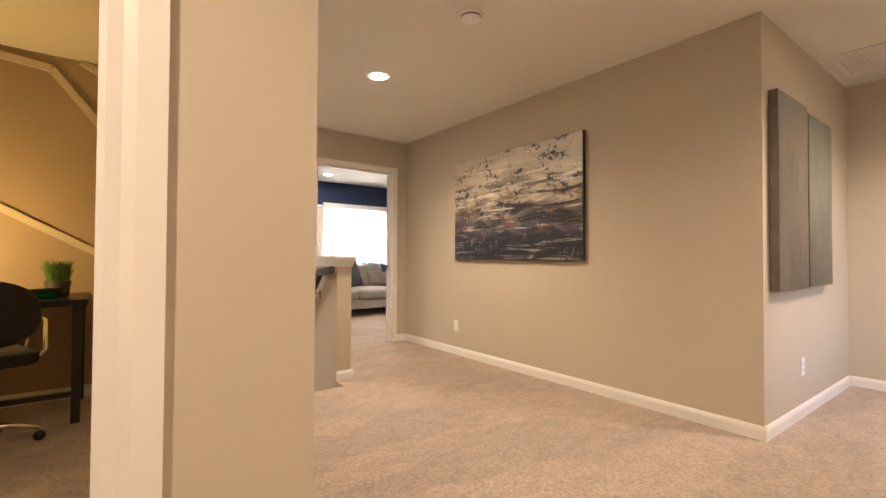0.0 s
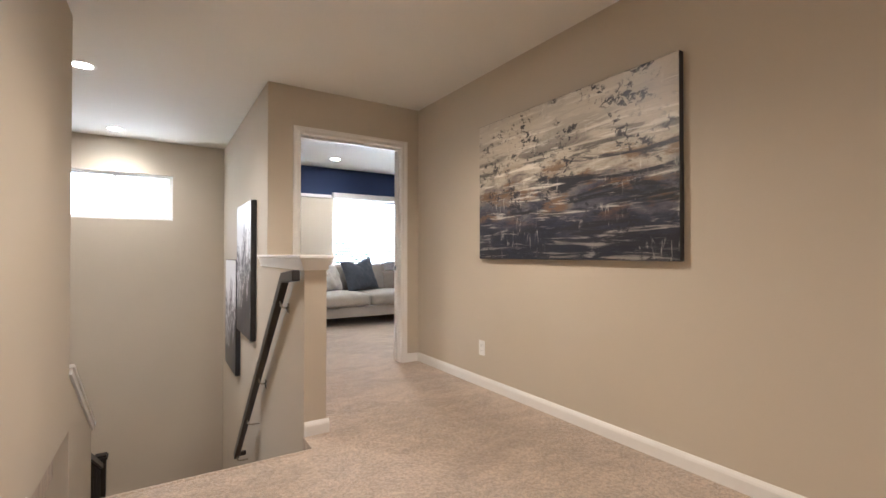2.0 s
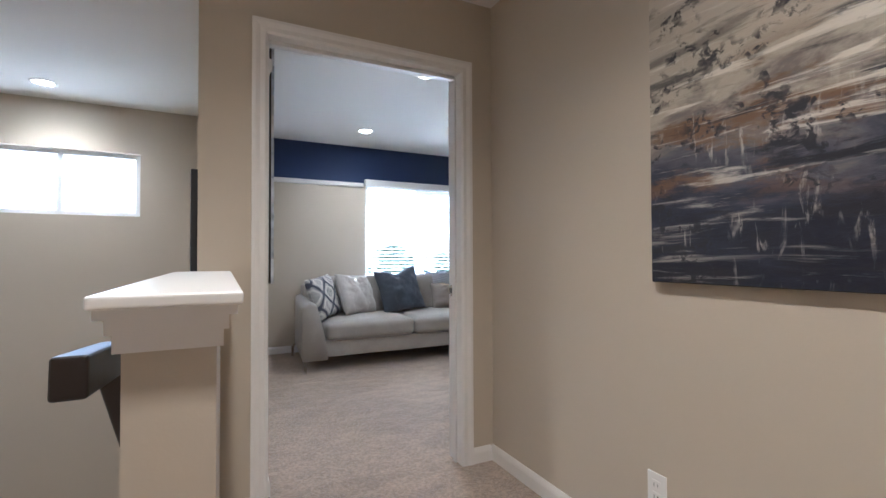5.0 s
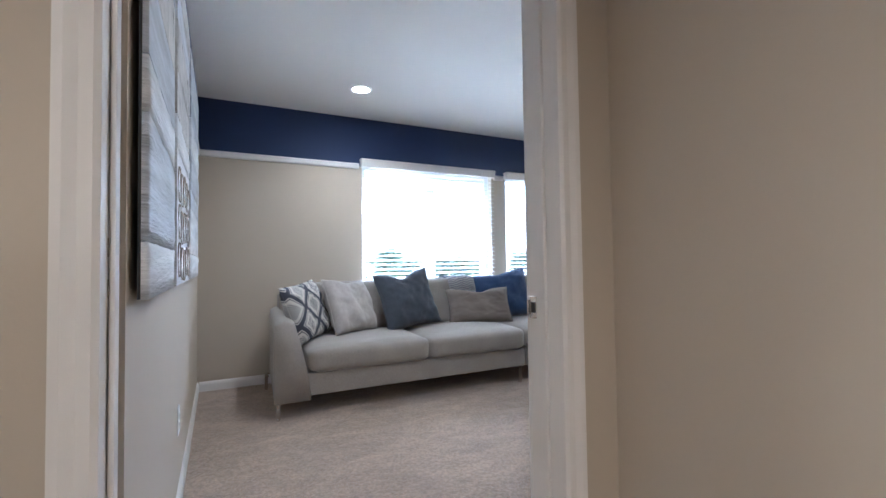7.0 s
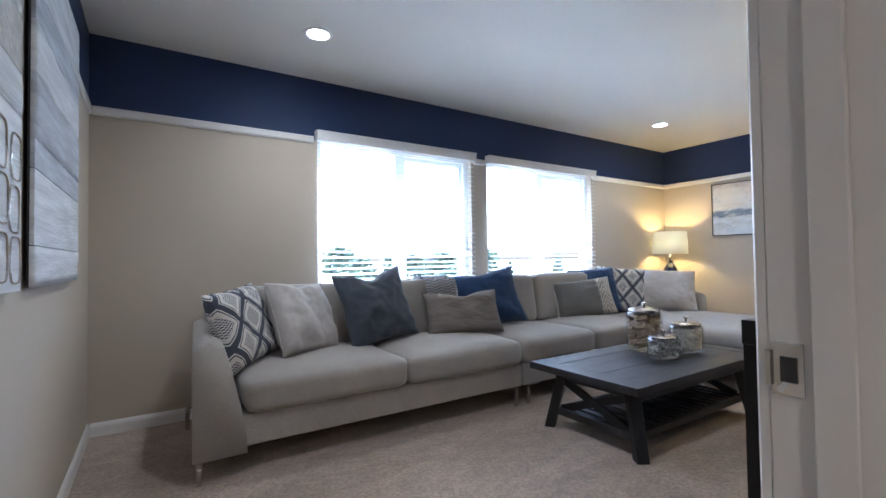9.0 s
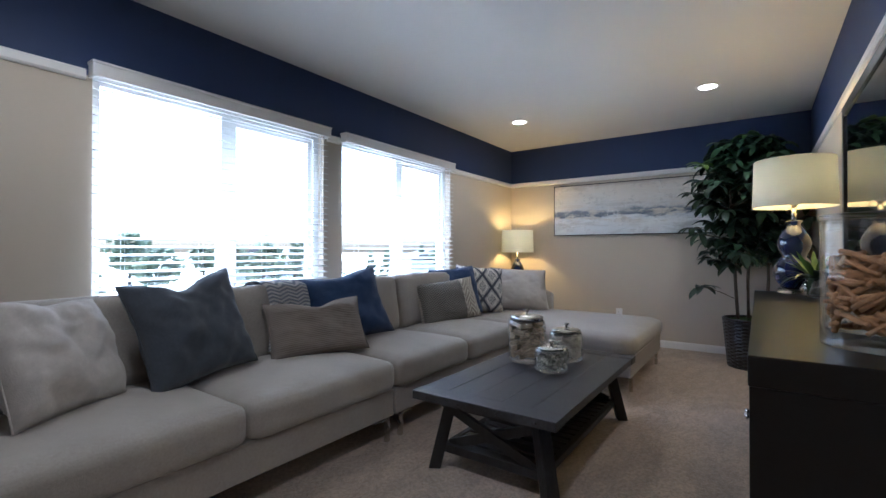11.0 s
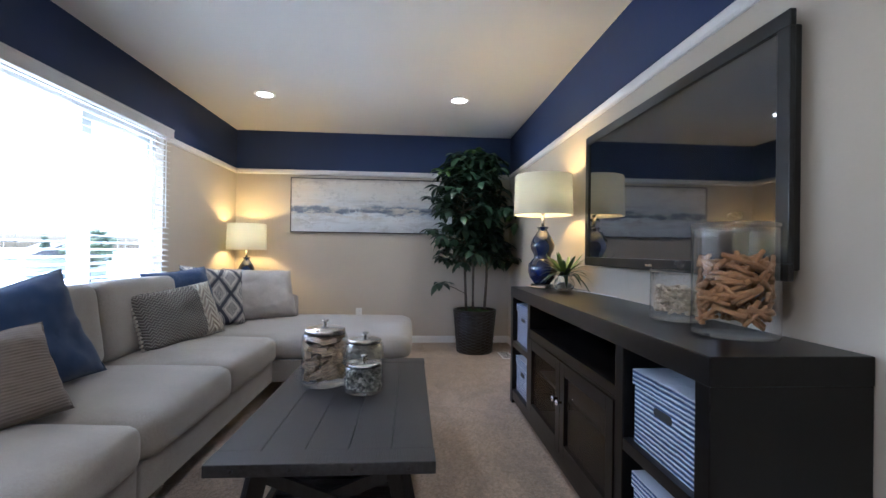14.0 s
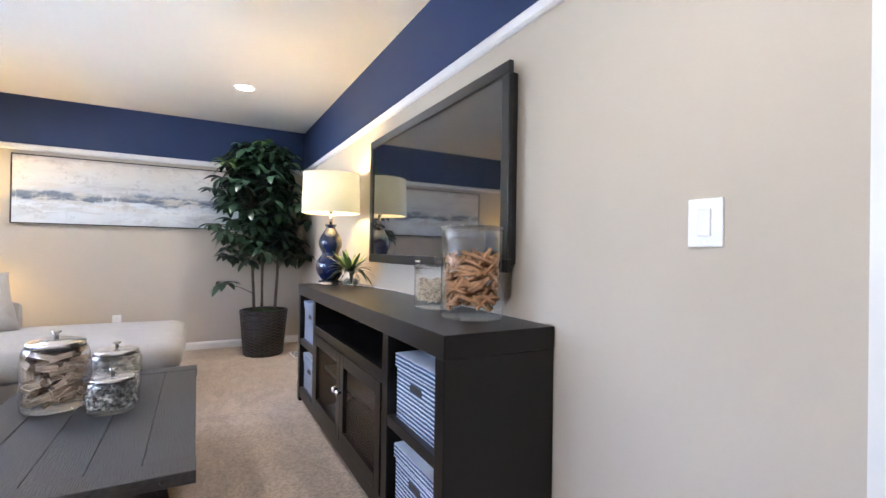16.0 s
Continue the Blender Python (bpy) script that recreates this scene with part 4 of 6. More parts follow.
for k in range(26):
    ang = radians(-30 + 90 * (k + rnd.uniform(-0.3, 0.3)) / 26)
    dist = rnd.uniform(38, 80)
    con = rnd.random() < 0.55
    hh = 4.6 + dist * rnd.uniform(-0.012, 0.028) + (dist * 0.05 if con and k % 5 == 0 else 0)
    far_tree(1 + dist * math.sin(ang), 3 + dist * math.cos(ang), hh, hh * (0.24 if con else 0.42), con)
for k, (hx, hy) in enumerate(((-12, 62), (14, 75), (38, 58), (62, 48))):
    hs = thing("house", hx, hy, -3.2, "pale sided house with a grey roof far off", "house", "far houses", rz=k * 17)
    part("wall", boxes(((-5, -4, 0), (5, 4, 2.9)), w=0), SIDING, hs)
    bm = bmesh.new()
    vs = [bm.verts.new(p) for p in ((-5.4, -4.4, 2.9), (5.4, -4.4, 2.9), (5.4, 4.4, 2.9), (-5.4, 4.4, 2.9), (-5.4, 0, 4.8), (5.4, 0, 4.8))]
    for f in ((0, 1, 5, 4), (3, 4, 5, 2), (0, 4, 3), (1, 2, 5), (0, 3, 2, 1)):
        bm.faces.new([vs[i] for i in f])
    part("roof", bm, ROOFING, hs)
    for wx in (-3, 0, 3):
        part("window", boxes(((wx - 0.6, -4.05, 1.0), (wx + 0.6, -4.0, 2.2)), w=0), SHADE_AND_BLACK, hs)

# ---- small fixed things ----
def can_light(x, y, where):
    c = thing("recessed_light", x, y, H, "lit white recessed light in the %s ceiling" % where, "ceiling light", "recessed ceiling lights")
    part("trim_ring", lathe([(0.062, -0.001), (0.066, -0.006), (0.078, -0.008), (0.088, -0.004), (0.090, 0.0)], 36), WHITE, c, smooth=True)
    part("diffuser", lathe([(0.0, -0.004), (0.040, -0.004), (0.062, -0.002)], 36), CANLIGHT, c, smooth=True)


# The last three fittings are added out of view, to go with their lamps.
for c in HALL_AND_ADDED_CANS:
    can_light(*c, "hall")
for c in STAIR_CANS:
    can_light(*c, "stairwell")
for c in ROOM_CANS:
    can_light(*c, "lounge")
sm = thing("smoke_detector", -1.315, -2.753, H, "round white smoke detector on the hall ceiling", "smoke detector")
part("base", lathe([(0.0, 0), (0.070, 0), (0.070, -0.012), (0.064, -0.016), (0, -0.016)], 40), PLASTIC, sm, smooth=True)
part("cover", lathe([(0.060, -0.016), (0.060, -0.030), (0.050, -0.040), (0.020, -0.044), (0, -0.044)], 40), PLASTIC, sm, smooth=True)
part("vent_slot", lathe([(0.0605, -0.019), (0.0608, -0.023), (0.0605, -0.026)], 40), SHADE_AND_BLACK, sm)


def turned(ob, x, y, z, rz):
    ob.matrix_basis = pose(x, y, z, 0, 0, rz)


def outlet(x, y, z, rz, where):
    o = thing("wall_outlet", x, y, z, "white double socket on the %s" % where, "wall socket", rz=rz)
    part("plate", boxes(((-0.036, -0.006, -0.058), (0.036, 0, 0.058)), w=0.003), PLASTIC, o)
    for dz in (0.02, -0.02):
        s = part("socket", boxes(((-0.017, -0.009, dz - 0.014), (0.017, -0.0062, dz + 0.014)), w=0.004), PLASTIC, o)
        # Slots are raised dark strips; the shade of the holes is their colour.
        part("slot", boxes(((-0.008, -0.0096, dz - 0.006), (-0.006, -0.0091, dz + 0.006)), ((0.006, -0.0096, dz - 0.005), (0.008, -0.0091, dz + 0.005)), w=0), SHADE_AND_BLACK, s)
    return o


def switch(x, y, z, rz, where, wide=0.036):
    o = thing("light_switch", x, y, z, "white rocker light switch on the %s" % where, "light switch", rz=rz)
    part("plate", boxes(((-wide, -0.006, -0.059), (wide, 0, 0.059)), w=0.003), PLASTIC, o)
    part("rocker", boxes(((-0.016, -0.011, -0.033), (0.016, -0.0062, 0.033)), w=0.003), PLASTIC, o)
    for dz in (0.048, -0.048):
        part("screw", lathe([(0, -0.0), (0.003, 0.0), (0.003, 0.0012), (0, 0.0012)], 10, (0, 0, 0)), STEEL, o).matrix_basis = pose(0, -0.0062, dz, 90)
    return o


outlet(FX_HALL, -1.018, 0.30, -90, "hall wall under the large abstract canvas")
outlet(0.66, SOUTH, 0.32, 0, "wall below the two tall canvases")
outlet(X0, 1.35, 0.37, 90, "lounge wall below the plank panels")
outlet(X1, 1.895, 0.345, -90, "lounge end wall beside the chaise")
switch(-2.625, -1.85, 1.15, 90, "hall wall beside the stairs")
switch(0.214, Y0, 1.160, 180, "lounge wall beside the doorway", 0.043)
vent = thing("return_vent", 1.30, -4.13, H, "white square ceiling vent grille", "vent")
part("frame", boxes(((-0.27, -0.27, -0.012), (0.27, -0.23, 0)), ((-0.27, 0.23, -0.012), (0.27, 0.27, 0)), ((-0.27, -0.23, -0.012), (-0.23, 0.23, 0)), ((0.23, -0.23, -0.012), (0.27, 0.23, 0)), w=0.002), WHITE, vent)
for k in range(22):
    bm = bmesh.new()
    bar(bm, (-0.23, -0.22 + k * 0.021, -0.006), (0.23, -0.22 + k * 0.021, -0.006), 0.016, 0.002)
    part("slat", bm, WHITE, vent)
reg = thing("floor_register", 4.28, 0.30, 0.0, "white slotted floor register in the carpet beside the plant pot", "vent")
part("plate", boxes(((-0.14, -0.06, 0), (0.14, 0.06, 0.008)), w=0.003), WHITE, reg)
for k in range(9):
    part("slot", boxes(((-0.12 + k * 0.028, -0.045, 0.0082), (-0.108 + k * 0.028, 0.045, 0.009)), w=0), SHADE_AND_BLACK, reg)


# ---- pictures ----
def canvas(name, x, y, z, rz, w, h, d, face, edge, label, category="painting", frame_mat=None):
    """Stretched canvas hung on a wall: its back at the wall, facing local -y."""
    c = thing(name, x, y, z, label, category, rz=rz)
    bm = bmesh.new()
    n = 24
    box(bm, (-w / 2, -d, -h / 2), (w / 2, -0.004, h / 2))
    part("canvas", bevelled(bm, 0.004, 3), edge, c)
    bm = bmesh.new()
    g = [[bm.verts.new((-w / 2 + 0.003 + (w - 0.006) * i / n, -d - 0.0015 - 0.001 * abs(noise.noise(Vector((i * 0.7, j * 0.9, w)))), -h / 2 + 0.003 + (h - 0.006) * j / n)) for j in range(n + 1)] for i in range(n + 1)]
    for i in range(n):
        for j in range(n):
            bm.faces.new((g[i][j], g[i + 1][j], g[i + 1][j + 1], g[i][j + 1]))
    part("paint_layer", bm, face, c, smooth=True)
    if frame_mat:
        f = 0.008
        for lo, hi in (((-w / 2 - f, -d - 0.006, -h / 2 - f), (w / 2 + f, -0.002, -h / 2)), ((-w / 2 - f, -d - 0.006, h / 2), (w / 2 + f, -0.002, h / 2 + f)), ((-w / 2 - f, -d - 0.006, -h / 2), (-w / 2, -0.002, h / 2)), ((w / 2, -d - 0.006, -h / 2), (w / 2 + f, -0.002, h / 2))):
            part("frame", boxes((lo, hi), w=0.001), frame_mat, c)
    return c


canvas("abstract_canvas", FX_HALL, -1.828, 1.508, -90, 1.585, 1.02, 0.038, HALL_ART, DARK_EDGE, "large abstract canvas in cream, brown and charcoal on the hall wall")
canvas("tall_canvas", 0.345, SOUTH, 1.42, 0, 0.55, 1.17, 0.05, BRONZE_ART, GREY_EDGE, "tall bronze textured canvas with raised lines")
canvas("tall_canvas", 0.91, SOUTH, 1.41, 0, 0.53, 1.13, 0.05, BRONZE_ART2, GREY_EDGE, "tall green-grey textured canvas with raised lines")
canvas("ink_canvas", SX1, 0.86, 0.89, -90, 0.82, 1.26, 0.05, BW_ART, DARK_EDGE, "black and white abstract canvas on the upper stairwell wall")
canvas("ink_canvas", SX1, 1.74, 0.36, -90, 0.82, 1.22, 0.05, BW_ART, DARK_EDGE, "black and white abstract canvas hung low on the stairwell wall")
canvas("horizon_canvas", X1, 1.75, 1.59, -90, 1.86, 0.615, 0.03, SEA_ART, GREY_EDGE, "long white and slate-blue abstract canvas in a thin dark frame", frame_mat=DARK_EDGE)


def plank_panel(y0, y1, z0, z1, d, rows, label, edge):
    p = thing("plank_panel", X0, (y0 + y1) / 2, z0, label, "wall panel", "plank wall panels", rz=90)
    w = (y1 - y0) / 2
    part("backing", boxes(((-w + 0.002, -d + 0.012, 0.002), (w - 0.002, -0.012, z1 - z0 - 0.002)), w=0.001), edge, p)
    z = 0.0
    for k, (f, m, kind) in enumerate(rows):
        hh = (z1 - z0) * f
        bm = bmesh.new()
        n, mm = 26, max(3, int(hh / 0.03))
        if kind == "rough":
            grid = [[bm.verts.new((-w + 2 * w * i / n, -d - 0.004 * noise.noise(Vector((i * 0.25, k * 9, j * 1.3))) - (0.003 if (j and j < mm and 0 < i < n) else 0), z + 0.001 + (hh - 0.003) * j / mm)) for j in range(mm + 1)] for i in range(n + 1)]
            for i in range(n):
                for j in range(mm):
                    bm.faces.new((grid[i][j], grid[i + 1][j], grid[i + 1][j + 1], grid[i][j + 1]))
            ring = [grid[i][0] for i in range(n + 1)] + [grid[n][j] for j in range(1, mm + 1)] + [grid[i][mm] for i in range(n - 1, -1, -1)] + [grid[0][j] for j in range(mm - 1, 0, -1)]
            back = [bm.verts.new((v.co.x, -d + 0.0119, v.co.z)) for v in ring]
            for i in range(len(ring)):
                j = (i + 1) % len(ring)
                bm.faces.new((ring[i], ring[j], back[j], back[i]))
        else:
            box(bm, (-w, -d, z + 0.001), (w, -d + 0.0119, z + hh - 0.002))
            bevelled(bm, 0.002)
        pl = part("plank", bm, m, p, smooth=(kind == "rough"))
        if kind == "rings":
            nx, nz = int(2 * w / 0.13), int(hh / 0.14)
            for i in range(nx):
                for j in range(nz):
                    cx, cz = -w + 0.08 + i * 0.13 + 0.012 * math.sin(i * 2.3 + j * 1.7), z + 0.08 + j * 0.14 + 0.010 * math.cos(i * 1.9 + j)
                    pts = [(cx + 0.05 * math.copysign(abs(math.cos(a)) ** 0.5, math.cos(a)), -d - 0.002, cz + 0.06 * math.copysign(abs(math.sin(a)) ** 0.5, math.sin(a))) for a in [q * math.pi / 10 for q in range(21)]]
                    part("wire_ring", sweep(pts, 0.0028, 5), STEEL, pl)
        z += hh
    return p


R = "rough"
plank_panel(0.165, 0.755, 0.96, 2.14, 0.03, [(0.10, PLANK_A, R), (0.22, PLANK_B, R), (0.10, PLANK_A, R), (0.16, PLANK_B, "flat"), (0.17, PLANK_C, "flat"), (0.12, PLANK_B, R), (0.13, PLANK_A, "flat")], "whitewashed and grey weathered plank wall panel with a dark edge", DARK_EDGE)
plank_panel(0.86, 1.53, 0.96, 2.14, 0.03, [(0.40, PLANK_A, "rings"), (0.10, PLANK_A, R), (0.13, PLANK_C, "flat"), (0.15, PLANK_C, R), (0.10, PLANK_A, "flat"), (0.12, PLANK_C, R)], "whitewashed plank wall panel with bent wire rings", GREY_EDGE)
plank_panel(1.69, 2.62, 0.96, 2.14, 0.03, [(0.11, PLANK_A, R), (0.20, PLANK_A, "flat"), (0.08, PLANK_B, "flat"), (0.17, PLANK_B, R), (0.14, PLANK_A, R), (0.10, PLANK_B, "flat"), (0.20, PLANK_A, "flat")], "pale grey weathered plank wall panel beside the window wall", DARK_EDGE)

# ---- stair rail and balustrade ----
hr = thing("handrail", -1.463, 0, 0, "dark espresso wooden handrail on steel brackets beside the stairs", "handrail")
top_pt, bot_pt = Vector((-0.055, -1.00, 0.885)), Vector((-0.055, 0.90, -0.905))
bm = bmesh.new()
bar(bm, (-0.055, -1.27, 0.915), top_pt + Vector((0, 0.012, 0.004)), 0.045, 0.062)
bar(bm, top_pt, bot_pt, 0.045, 0.062)
bar(bm, bot_pt + Vector((-0.018, -0.01, 0.02)), bot_pt + Vector((0.085, -0.01, 0.02)), 0.036, 0.04)
part("rail", bevelled(bm, 0.007, 3), RAILWOOD, hr, smooth=False)
for f in (0.06, 0.42, 0.68, 0.97):
    p = top_pt.lerp(bot_pt, f)
    b = part("bracket", sweep([(0.0 if p.y < 0 else 0.063, p.y, p.z - 0.085), (-0.03, p.y, p.z - 0.085), (-0.05, p.y, p.z - 0.07), (-0.055, p.y, p.z - 0.03)], 0.007, 10), STEEL, hr, smooth=True)
    w0 = 0.0 if p.y < 0 else 0.063
    part("rose", boxes(((w0 - 0.006, p.y - 0.018, p.z - 0.12), (w0, p.y + 0.018, p.z - 0.055)), w=0.002), STEEL, b)
bal = thing("balustrade", -2.655, 0.71, -0.52, "black painted balustrade beside the lower stair flight", "balustrade")
bm = bmesh.new()
bar(bm, (0, 0, -0.01), (0, 1.36, -0.66), 0.05, 0.05)
part("top_rail", bevelled(bm, 0.006), BLACK_IRON, bal)
bm = bmesh.new()
bar(bm, (0, 0, -0.80), (0, 1.36, -1.40), 0.04, 0.04)
part("bottom_rail", bevelled(bm, 0.004), BLACK_IRON, bal)
for k in range(11):
    y = 0.07 + k * 0.12
    part("baluster", boxes(((-0.008, y - 0.008, -0.79 - y * 0.44), (0.008, y + 0.008, -0.02 - y * 0.48)), w=0.001), BLACK_IRON, bal)
nw = part("newel_post", boxes(((-0.045, 1.36, -1.48), (0.045, 1.45, -0.60)), w=0.003), BLACK_IRON, bal)
part("newel_cap", boxes(((-0.06, 1.345, -0.60), (0.06, 1.465, -0.575)), ((-0.05, 1.355, -0.575), (0.05, 1.455, -0.555)), w=0.004), BLACK_IRON, nw)

# ---- study seen through the doorway ----
for k, (a, c) in enumerate((((-3.9, 2.41), (-3.26, 2.34)), ((-3.26, 2.34), (-2.66, 1.58)), ((-4.4, 1.86), (-2.66, 0.85)), ((-3.10, 2.43), (-2.66, 2.22)))):
    bm = bmesh.new()
    bar(bm, (a[0] - 0.06, -0.553, a[1]), (c[0] - 0.06, -0.553, c[1]), 0.026, 0.05)
    setting("trim_batten_%d" % (k + 1), bevelled(bm, 0.003), PAINT, "beige painted diagonal wall batten")
dk = thing("desk", -3.68, -0.93, 0, "dark wooden desk with black metal legs in the study", "desk")
part("tabletop", boxes(((-0.85, -0.30, 0.715), (0.60, 0.36, 0.755)), w=0.004), ESPRESSO, dk)
for x in (-0.80, 0.53):
    for y in (-0.26, 0.30):
        part("leg", boxes(((x, y, 0.0), (x + 0.045, y + 0.045, 0.715)), w=0.003), BLACK_IRON, dk)
part("stretcher", boxes(((-0.755, -0.25, 0.16), (0.53, -0.22, 0.19)), w=0.002), BLACK_IRON, dk)
gp = thing("grass_pot", -3.24, -0.88, 0.755, "dark pot of bright green artificial grass on the desk", "plant")
part("pot", lathe([(0, 0), (0.055, 0), (0.07, 0.10), (0.062, 0.10), (0.06, 0.085), (0, 0.085)], 24), SHADE_AND_BLACK, gp, smooth=True)
bm = bmesh.new()
rnd = random.Random(3)
for k in range(260):
    a, r0 = rnd.uniform(0, 6.283), 0.055 * math.sqrt(rnd.random())
    bx, by = r0 * math.cos(a), r0 * math.sin(a)
    l, hh = rnd.uniform(0.02, 0.07), rnd.uniform(0.10, 0.17)
    px, py = -math.sin(a) * 0.003, math.cos(a) * 0.003
    v = [bm.verts.new(p) for p in ((bx - px, by - py, 0.08), (bx + px, by + py, 0.08), (bx + l * 0.4 * math.cos(a) + px, by + l * 0.4 * math.sin(a) + py, 0.08 + hh * 0.7), (bx + l * math.cos(a), by + l * math.sin(a), 0.08 + hh), (bx + l * 0.4 * math.cos(a) - px, by + l * 0.4 * math.sin(a) - py, 0.08 + hh * 0.7))]
    bm.faces.new(v)
tagged(part("grass", bm, GRASS_LEAF, gp), kind="stuff")
gb = thing("glass_bowl", -3.28, -1.08, 0.755, "small teal glass bowl on the desk", "bowl")
part("bowl", lathe([(0, 0), (0.04, 0), (0.085, 0.03), (0.095, 0.06), (0.09, 0.06), (0.08, 0.034), (0.036, 0.008), (0, 0.008)], 30), GREEN_GLASS, gb, smooth=True)
ch = thing("office_chair", -3.56, -1.40, 0, "black fabric office chair with a chrome five-star base", "chair", rz=200)
bm = softbox(0.48, 0.46, 0.08, 0.035, 0.015)
part("seat", bm, CHAR, ch, smooth=True).location = (0, 0, 0.44)
bm = softbox(0.46, 0.08, 0.32, 0.039, 0.02)
for v in bm.verts:
    v.co.x *= 1 - 0.45 * max(0.0, abs(v.co.z - 0.16) / 0.16) ** 3
part("backrest", bm, CHAR, ch, smooth=True).matrix_basis = pose(0, 0.24, 0.56, 8)
part("back_bar", sweep([(0, 0.05, 0.42), (0, 0.30, 0.46), (0, 0.31, 0.70)], 0.014, 8), BLACK, ch, smooth=True)
part("column", sweep([(0, 0, 0.10), (0, 0, 0.44)], 0.026, 14), CHROME, ch, smooth=True)
for sx in (-1, 1):
    part("armrest", sweep([(sx * 0.22, 0.12, 0.44), (sx * 0.29, 0.10, 0.50), (sx * 0.29, 0.08, 0.66), (sx * 0.29, -0.14, 0.67), (sx * 0.27, -0.16, 0.50), (sx * 0.22, -0.10, 0.44)], 0.013, 8), CHROME, ch, smooth=True)
for k in range(5):
    a = k * 2 * math.pi / 5 + 0.3
    leg = part("leg", sweep([(0, 0, 0.12), (0.16 * math.cos(a), 0.16 * math.sin(a), 0.11), (0.29 * math.cos(a), 0.29 * math.sin(a), 0.075)], 0.018, 8, taper=0.7), CHROME, ch, smooth=True)
    part("caster", lathe([(0, -0.02), (0.024, -0.018), (0.028, 0), (0.024, 0.018), (0, 0.02)], 18), BLACK, leg, smooth=True).matrix_basis = pose(0.29 * math.cos(a), 0.29 * math.sin(a), 0.028, 90, 0, math.degrees(a))

# ---- sectional sofa ----
SEAT_Z, BASE_Z = 0.46, 0.27
FRONT, BACK = 2.24, 3.15


def l_leg(parent, x, y, dx, dy):
    bm = boxes(((x - 0.012, y - 0.012, 0), (x + 0.012, y + 0.012, 0.125)), ((min(x, x + dx * 0.11) - (0.012 if dx < 0 else -0.012) * 0, y - 0.012, 0.125), (max(x, x + dx * 0.11), y + 0.012, 0.133)), ((x - 0.012, min(y, y + dy * 0.11), 0.125), (x + 0.012, max(y, y + dy * 0.11), 0.133)), w=0.0015)
    part("leg", bm, STEEL, parent)


def arm(parent, x0, x1, y0, y1, flip=1):
    """Arm that flares downward, lower at its front, with a rounded top."""
    bm = bmesh.new()
    ny, rings = 12, []
    for j in range(ny + 1):
        f = j / ny
        y = y0 + (y1 - y0) * f
        top = 0.660 + 0.025 * f
        nose = 0.02 * (1 - min(1, f * 8)) ** 2
        outer = []
        for k in range(15):
            g = k / 14
            if g < 0.4:
                outer.append((0.0, 0.135 + (top - 0.05 - 0.135) * g / 0.4))
            elif g < 0.6:
                a = (g - 0.4) / 0.2 * math.pi
                w = 0.145
                outer.append((w / 2 - w / 2 * math.cos(a), top - 0.05 + 0.045 * math.sin(a)))
            else:
                q = (g - 0.6) / 0.4
                outer.append((0.145 + (x1 - x0 - 0.145) * (1 - (1 - q) ** 1.5), top - 0.05 - (top - 0.05 - 0.135) * q))
        rings.append([bm.verts.new(((x0 + u + 0.06 * f * max(0, 1 - u / 0.2)) if flip == 1 else (x1 - u), y + nose * (0.5 if v > 0.3 else 0), v - nose)) for u, v in outer])
    for a, c in zip(rings, rings[1:]):
        for k in range(14):
            bm.faces.new((a[k], a[k + 1], c[k + 1], c[k]))
        bm.faces.new((a[14], a[0], c[0], c[14]))
    bm.faces.new(rings[0])
    bm.faces.new(rings[-1][::-1])
    return part("arm", bevelled(bm, 0.012, 3, 50), SOFA, parent, smooth=True)


def seam_box(parent, name, x, y, z, w, d, h, r, crown, seed, rx=0.0, rough=0.004, cuts=14):
    ob = part(name, softbox(w, d, h, r, crown, cuts=cuts, seed=seed, rough=rough), SOFA, parent, smooth=True)
    ob.matrix_basis = pose(x, y, z, rx)
    return ob


sofa = thing("sofa", 0, 0, 0, "light grey linen sofa section with flared arm under the windows", "sofa", "sectional sofa")
XA, XB = -0.665, 1.37
part("base", bevelled((lambda b: (box(b, (XA + 0.20, FRONT + 0.02, 0.135), (XB, BACK, BASE_Z + 0.02)), b)[1])(bmesh.new()), 0.012, 3), SOFA, sofa)
arm(sofa, XA, XA + 0.235, FRONT - 0.01, BACK)
part("back_frame", boxes(((XA + 0.12, BACK - 0.14, 0.20), (XB, BACK + 0.01, 0.79)), w=0.03, seg=4), SOFA, sofa, smooth=True)
cw = (XB - (XA + 0.225)) / 2
for k in range(2):
    cx = XA + 0.225 + cw * (k + 0.5)
    seam_box(sofa, "seat_cushion", cx, (FRONT + BACK - 0.16) / 2, BASE_Z + 0.01, cw - 0.006, BACK - 0.16 - FRONT + 0.03, 0.180, 0.058, 0.034, k + 1)
    seam_box(sofa, "back_cushion", cx, BACK - 0.20, 0.45, cw - 0.01, 0.19, 0.42, 0.055, 0.01, k + 5, rx=-8)
for x, dx in ((XA + 0.03, 1), (XB - 0.05, -1)):
    for y, dy in ((FRONT + 0.03, 1), (BACK - 0.04, -1)):
        l_leg(sofa, x, y, dx, dy)

chs = thing("chaise_sofa", 0, 0, 0, "light grey linen sofa section with a long chaise, steel legs", "sofa", "sectional sofa")
XC, XD, XE = 1.385, 2.93, 4.14
CH_Y = 1.295
part("base", bevelled((lambda b: (box(b, (XC, FRONT + 0.02, 0.135), (XD, BACK, BASE_Z + 0.02)), box(b, (XD, CH_Y + 0.02, 0.135), (XE, BACK, BASE_Z + 0.02)), b)[2])(bmesh.new()), 0.012, 3), SOFA, chs)
part("back_frame", boxes(((XC, BACK - 0.14, 0.20), (XE - 0.05, BACK + 0.01, 0.79)), w=0.03, seg=4), SOFA, chs, smooth=True)
cw = (XD - XC) / 2
